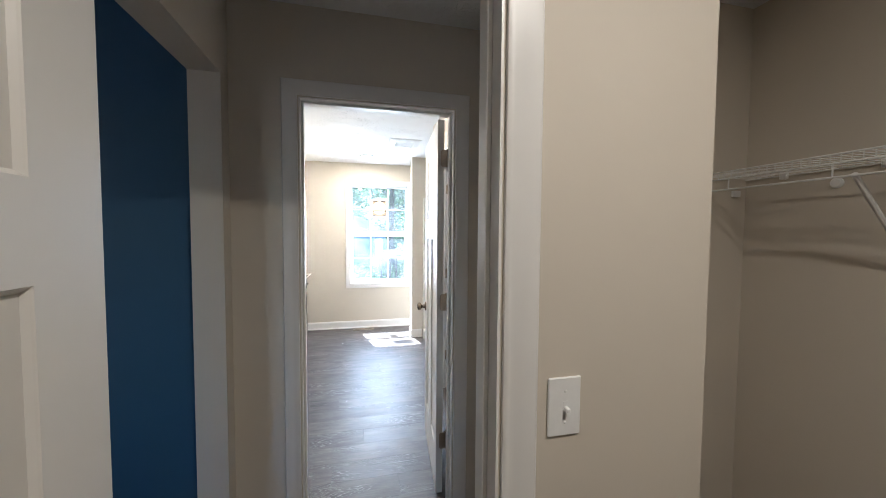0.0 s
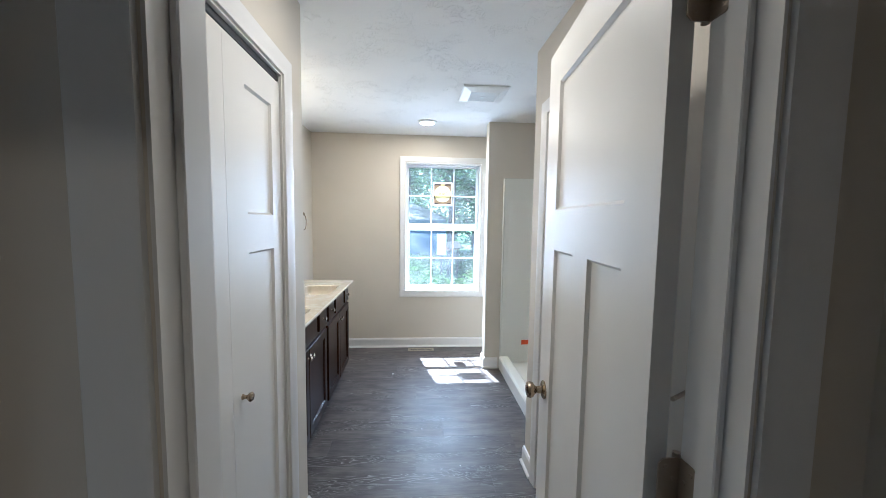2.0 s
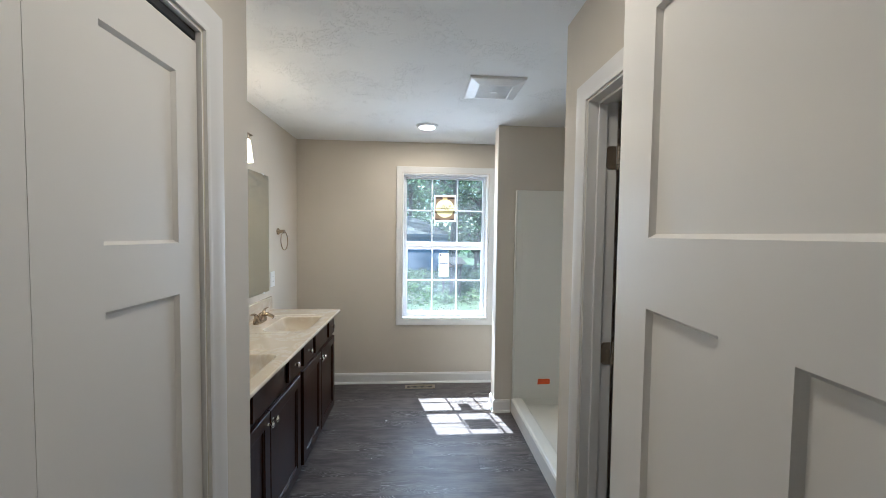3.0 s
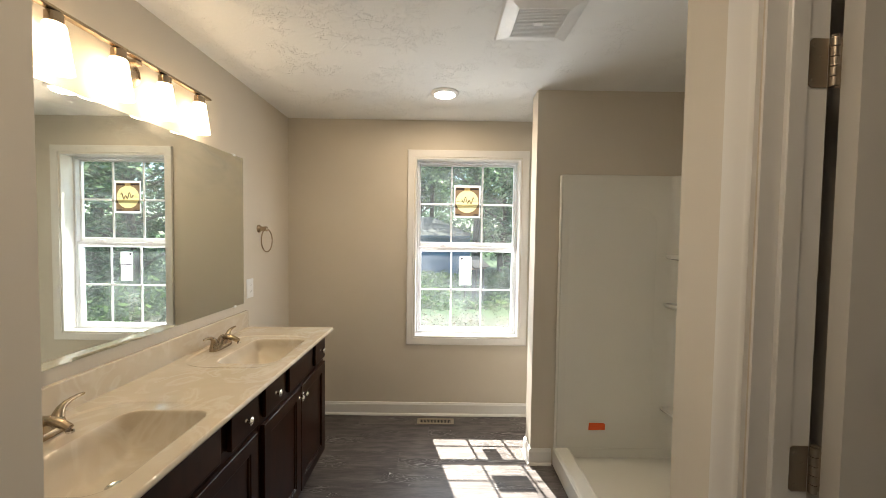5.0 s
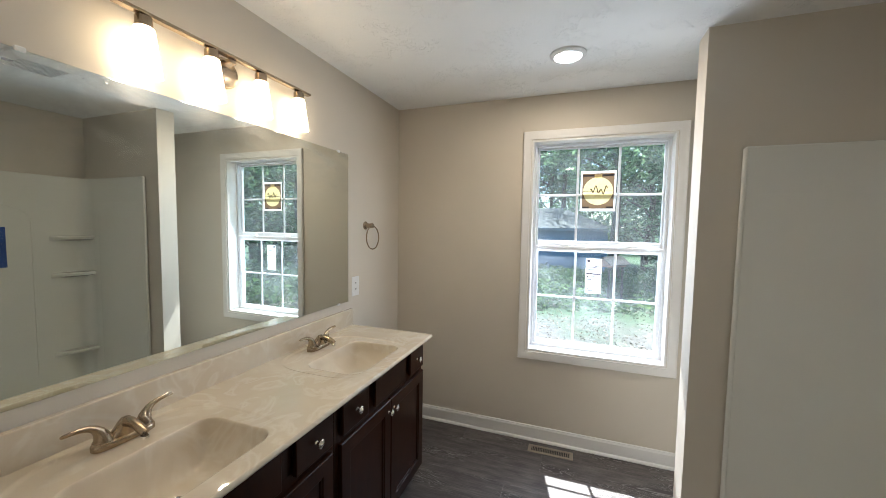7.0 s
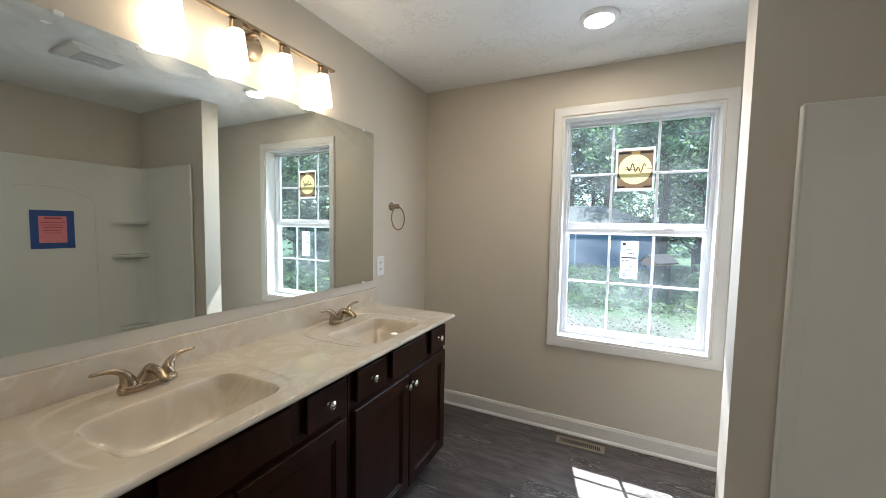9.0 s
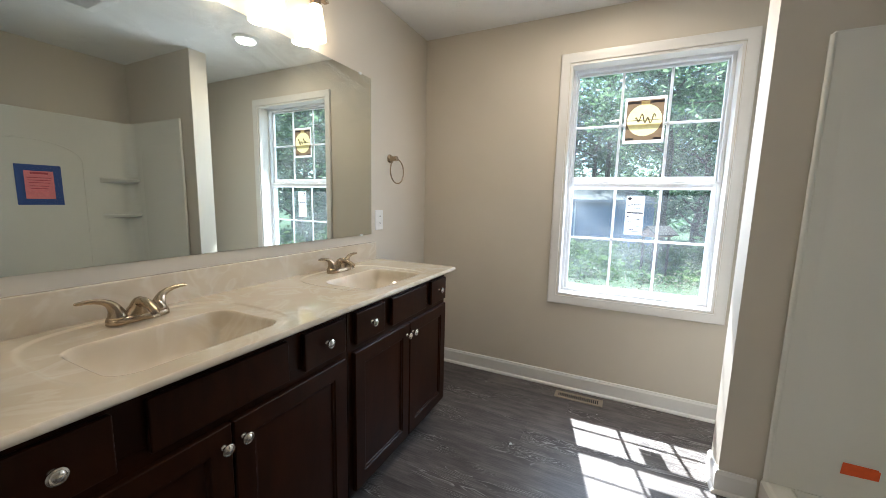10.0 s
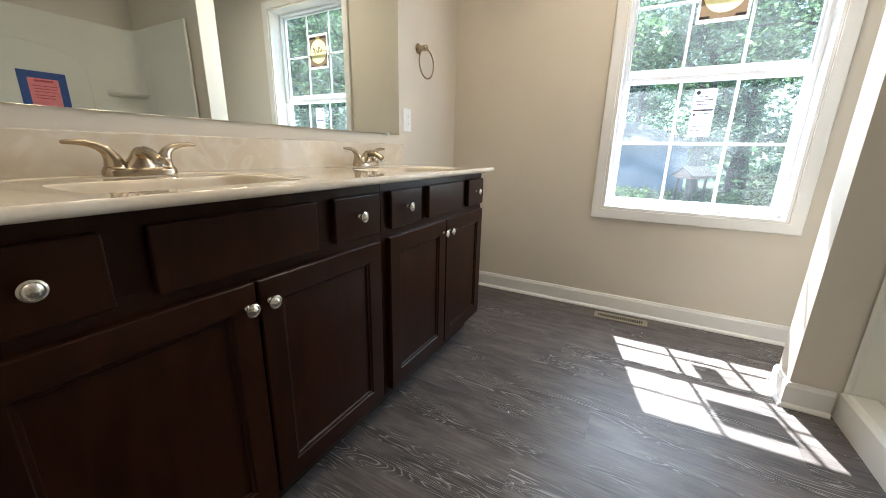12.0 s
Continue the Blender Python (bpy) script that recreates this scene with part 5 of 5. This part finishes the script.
spots = [(t2, 0.5, 33, 40, 1.05), (t1, -2.5, 36, 200, 1.15), (t3, 5.2, 25.5, 100, 1.1), (t2, 9.5, 22, 150, 1.0), (t1, 9.2, 19, 300, 0.95), (t3, 12.5, 17.5, 210, 0.95), (t2, 14.5, 18.5, 20, 1.0), (t1, 15.8, 19.6, 80, 0.9), (t3, 3.9, 30, 300, 1.2), (t2, 7.0, 33, 250, 1.2), (t1, -7.5, 26, 130, 1.0), (t3, -0.6, 35, 30, 1.2), (t3, 18.5, 18.0, 70, 1.1), (t2, 19.5, 21, 190, 1.15), (t2, -6.5, 37, 10, 1.2), (t3, 8.4, 13.2, 140, 0.85), (t3, 11.2, 14.2, 260, 0.9)]
for src, x, y, rot, k in spots:
    c = copy_thing(src, pose(x, y, ground_z(y) + 0.02, 0, 0, rot))
    c.scale = (k, k, k)

rng = random.Random(5)
far = []
for k in range(230):
    x = rng.uniform(-26, 46)
    y = rng.uniform(40, 52)
    far.append(((x, y, ground_z(y) + rng.uniform(0, 1) ** 1.8 * 8.5), rng.uniform(1.2, 2.2)))
fw_ = new("far_woods", leaf_cloud("far_woods", far, 70, 0.30, rng, LEAF))
tagged(fw_, "dense green woods far behind the yard", "woods", "", "stuff")

clumps = []
for k in range(1000):
    y = 12.4 + 12.5 * rng.random() ** 0.9
    x = rng.uniform(-4.5, 6 + (y - 8) * 0.95)
    h = rng.uniform(0.02, 0.30) * min(1, (y - 11.4) / 4)
    clumps.append(((x, y, ground_z(y) + h), 0.30))
for k in range(150):
    x, y = rng.uniform(4.6, 9.5), rng.uniform(8.6, 13.0)
    clumps.append(((x, y, ground_z(y) + rng.uniform(0.05, 0.75)), 0.32))
weeds = new("weeds", leaf_cloud("weeds", clumps, 30, 0.085, rng, WEED))
tagged(weeds, "tall green weeds and grass across the yard", "weeds", "", "stuff")
lit = []
LITTER = plain("dry_leaf_litter", (0.34, 0.26, 0.19), 0.9, 0, 0.5, 3)
for k in range(260):
    y = rng.uniform(6.5, 13)
    x = rng.uniform(-2.5, 5.5)
    lit.append(((x, y, ground_z(y) + 0.03), 0.35))
tagged(new("leaf_litter", leaf_cloud("leaf_litter", lit, 34, 0.028, rng, LITTER)), "dry brown leaf litter on bare soil", "leaf litter", "", "stuff")

# blue outbuilding
SIDING = paint("blue_lap_siding", (0.17, 0.235, 0.32), 0.6, 30, 0.1, 0.08)
ROOFING = plain("weathered_grey_shingles", (0.13, 0.122, 0.115), 0.9, 0, 0.3, 5)
hx0, hx1, hy, hz = -7.0, 3.1, 25.0, -1.08
hs = thing("shed", (0, hy, hz), "low blue lap-sided shed with a weathered grey roof", "shed")
part("wall", boxes(((hx0, hy, hz), (hx1, hy + 5, hz + 2.55))), SIDING, hs)
for k in range(17):
    z = hz + 0.1 + k * 0.142
    bm = bmesh.new()
    vs = [bm.verts.new(p) for p in ((hx0, hy - 0.03, z), (hx1, hy - 0.03, z), (hx1, hy - 0.002, z + 0.142), (hx0, hy - 0.002, z + 0.142), (hx0, hy - 0.002, z), (hx1, hy - 0.002, z))]
    bm.faces.new(vs[:4])
    bm.faces.new((vs[0], vs[1], vs[5], vs[4]))
    part("siding_board", bm, SIDING, hs)
bm = bmesh.new()
ev, rd = hz + 2.50, hz + 3.80
vs = [bm.verts.new(p) for p in ((hx0 - .3, hy - .4, ev), (hx1 + .3, hy - .4, ev), (hx1 - 2.5, hy + 2.5, rd), (hx0 + 2.5, hy + 2.5, rd), (hx0 - .3, hy + 5.4, ev), (hx1 + .3, hy + 5.4, ev))]
bm.faces.new((vs[0], vs[1], vs[2], vs[3]))
bm.faces.new((vs[3], vs[2], vs[5], vs[4]))
bm.faces.new((vs[1], vs[5], vs[2]))
bm.faces.new((vs[0], vs[3], vs[4]))
r = bmesh.ops.extrude_face_region(bm, geom=bm.faces[:])
bmesh.ops.translate(bm, verts=[v for v in r["geom"] if isinstance(v, bmesh.types.BMVert)], vec=(0, 0, 0.09))
part("roof", bm, ROOFING, hs)
part("fascia", boxes(((hx0 - .3, hy - .44, ev - 0.06), (hx1 + .3, hy - .401, ev + 0.10))), plain("grey_fascia", (0.20, 0.23, 0.27), 0.6), hs)
bm = bmesh.new()
tube(bm, [(-0.9, hy - 0.41, ev), (-0.9, hy - 0.08, ev - 0.25), (-0.9, hy - 0.08, hz + 0.1)], 0.045, 8)
part("downspout", bm, VINYL, hs, "white downspout", True)

# weathered bird feeder house
WOOD = plain("weathered_red_wood", (0.36, 0.20, 0.15), 0.8, 0, 0.3, 12)
GREYWOOD = plain("weathered_grey_wood", (0.062, 0.047, 0.040), 0.9, 0, 0.3, 12)
bx, by, bz = 2.20, 14.0, ground_z(14.0) + 0.0
bf = thing("wooden_well_house", (bx, by, bz), "small weathered wooden well house with a gable roof", "well house")
for dx, dy in ((-0.02, -0.2), (-0.02, 0.2), (0.72, -0.2), (0.72, 0.2)):
    part("post", boxes(((bx + dx - 0.03, by + dy - 0.03, bz - 0.1), (bx + dx + 0.03, by + dy + 0.03, bz + 1.24))), GREYWOOD, bf)
for s in (-1, 1):
    bm = bmesh.new()
    vs = [bm.verts.new(p) for p in ((bx - 0.16, by, bz + 1.45), (bx + 0.95, by, bz + 1.45), (bx + 0.95, by + s * 0.38, bz + 1.21), (bx - 0.16, by + s * 0.38, bz + 1.21))]
    f = bm.faces.new(vs)
    r = bmesh.ops.extrude_face_region(bm, geom=[f])
    bmesh.ops.translate(bm, verts=[v for v in r["geom"] if isinstance(v, bmesh.types.BMVert)], vec=(0, 0, 0.03))
    part("roof_slope", bm, GREYWOOD, bf)
bm = bmesh.new()
vs = [bm.verts.new(p) for p in ((bx - 0.13, by - 0.32, bz + 1.22), (bx - 0.13, by + 0.32, bz + 1.22), (bx - 0.13, by, bz + 1.42))]
f = bm.faces.new(vs)
r = bmesh.ops.extrude_face_region(bm, geom=[f])
bmesh.ops.translate(bm, verts=[v for v in r["geom"] if isinstance(v, bmesh.types.BMVert)], vec=(0.03, 0, 0))
part("gable", bm, WOOD, bf, "reddish gable board")
bf.rotation_euler.z = radians(48)
bf.scale = (0.8, 0.8, 0.95)
part("beam", boxes(((bx - 0.1, by - 0.25, bz + 1.16), (bx + 0.85, by + 0.25, bz + 1.21))), WOOD, bf)

# ---- floor planks ----
PW, PL = 0.181, 1.22
plank_meshes = {}


def plank_mesh(length, width):
    key = (round(length, 3), round(width, 3))
    if key not in plank_meshes:
        bm = bmesh.new()
        a, b, e = length / 2 - 0.0001, width / 2 - 0.0001, 0.0003
        rings = [[bm.verts.new((sx * (a - i), sy * (b - i), z)) for sx, sy in ((-1, -1), (1, -1), (1, 1), (-1, 1))] for i, z in ((0, -0.007), (0, -0.0010), (e, 0.0))]
        for p, q in zip(rings, rings[1:]):
            for k in range(4):
                bm.faces.new((p[k], p[(k + 1) % 4], q[(k + 1) % 4], q[k]))
        bm.faces.new(rings[-1])
        bmesh.ops.recalc_face_normals(bm, faces=bm.faces)
        me = bpy.data.meshes.new("plank")
        bm.to_mesh(me)
        bm.free()
        me.materials.append(PLANK)
        plank_meshes[key] = me
    return plank_meshes[key]


row = 0
y = -2.4
while y < 4.999:
    w = min(PW, 5.0 - y)
    x = -0.6 - (0.0, 0.47, 0.85, 0.22, 0.66)[row % 5]
    while x < 2.97:
        a, b = max(x, -0.6), min(x + PL, 2.98)
        if b - a > 0.02:
            p = new("plank", plank_mesh(b - a, w))
            p.parent = FLOOR
            p.location = ((a + b) / 2, y + w / 2, 0.0)
        x += PL
    y += w
    row += 1
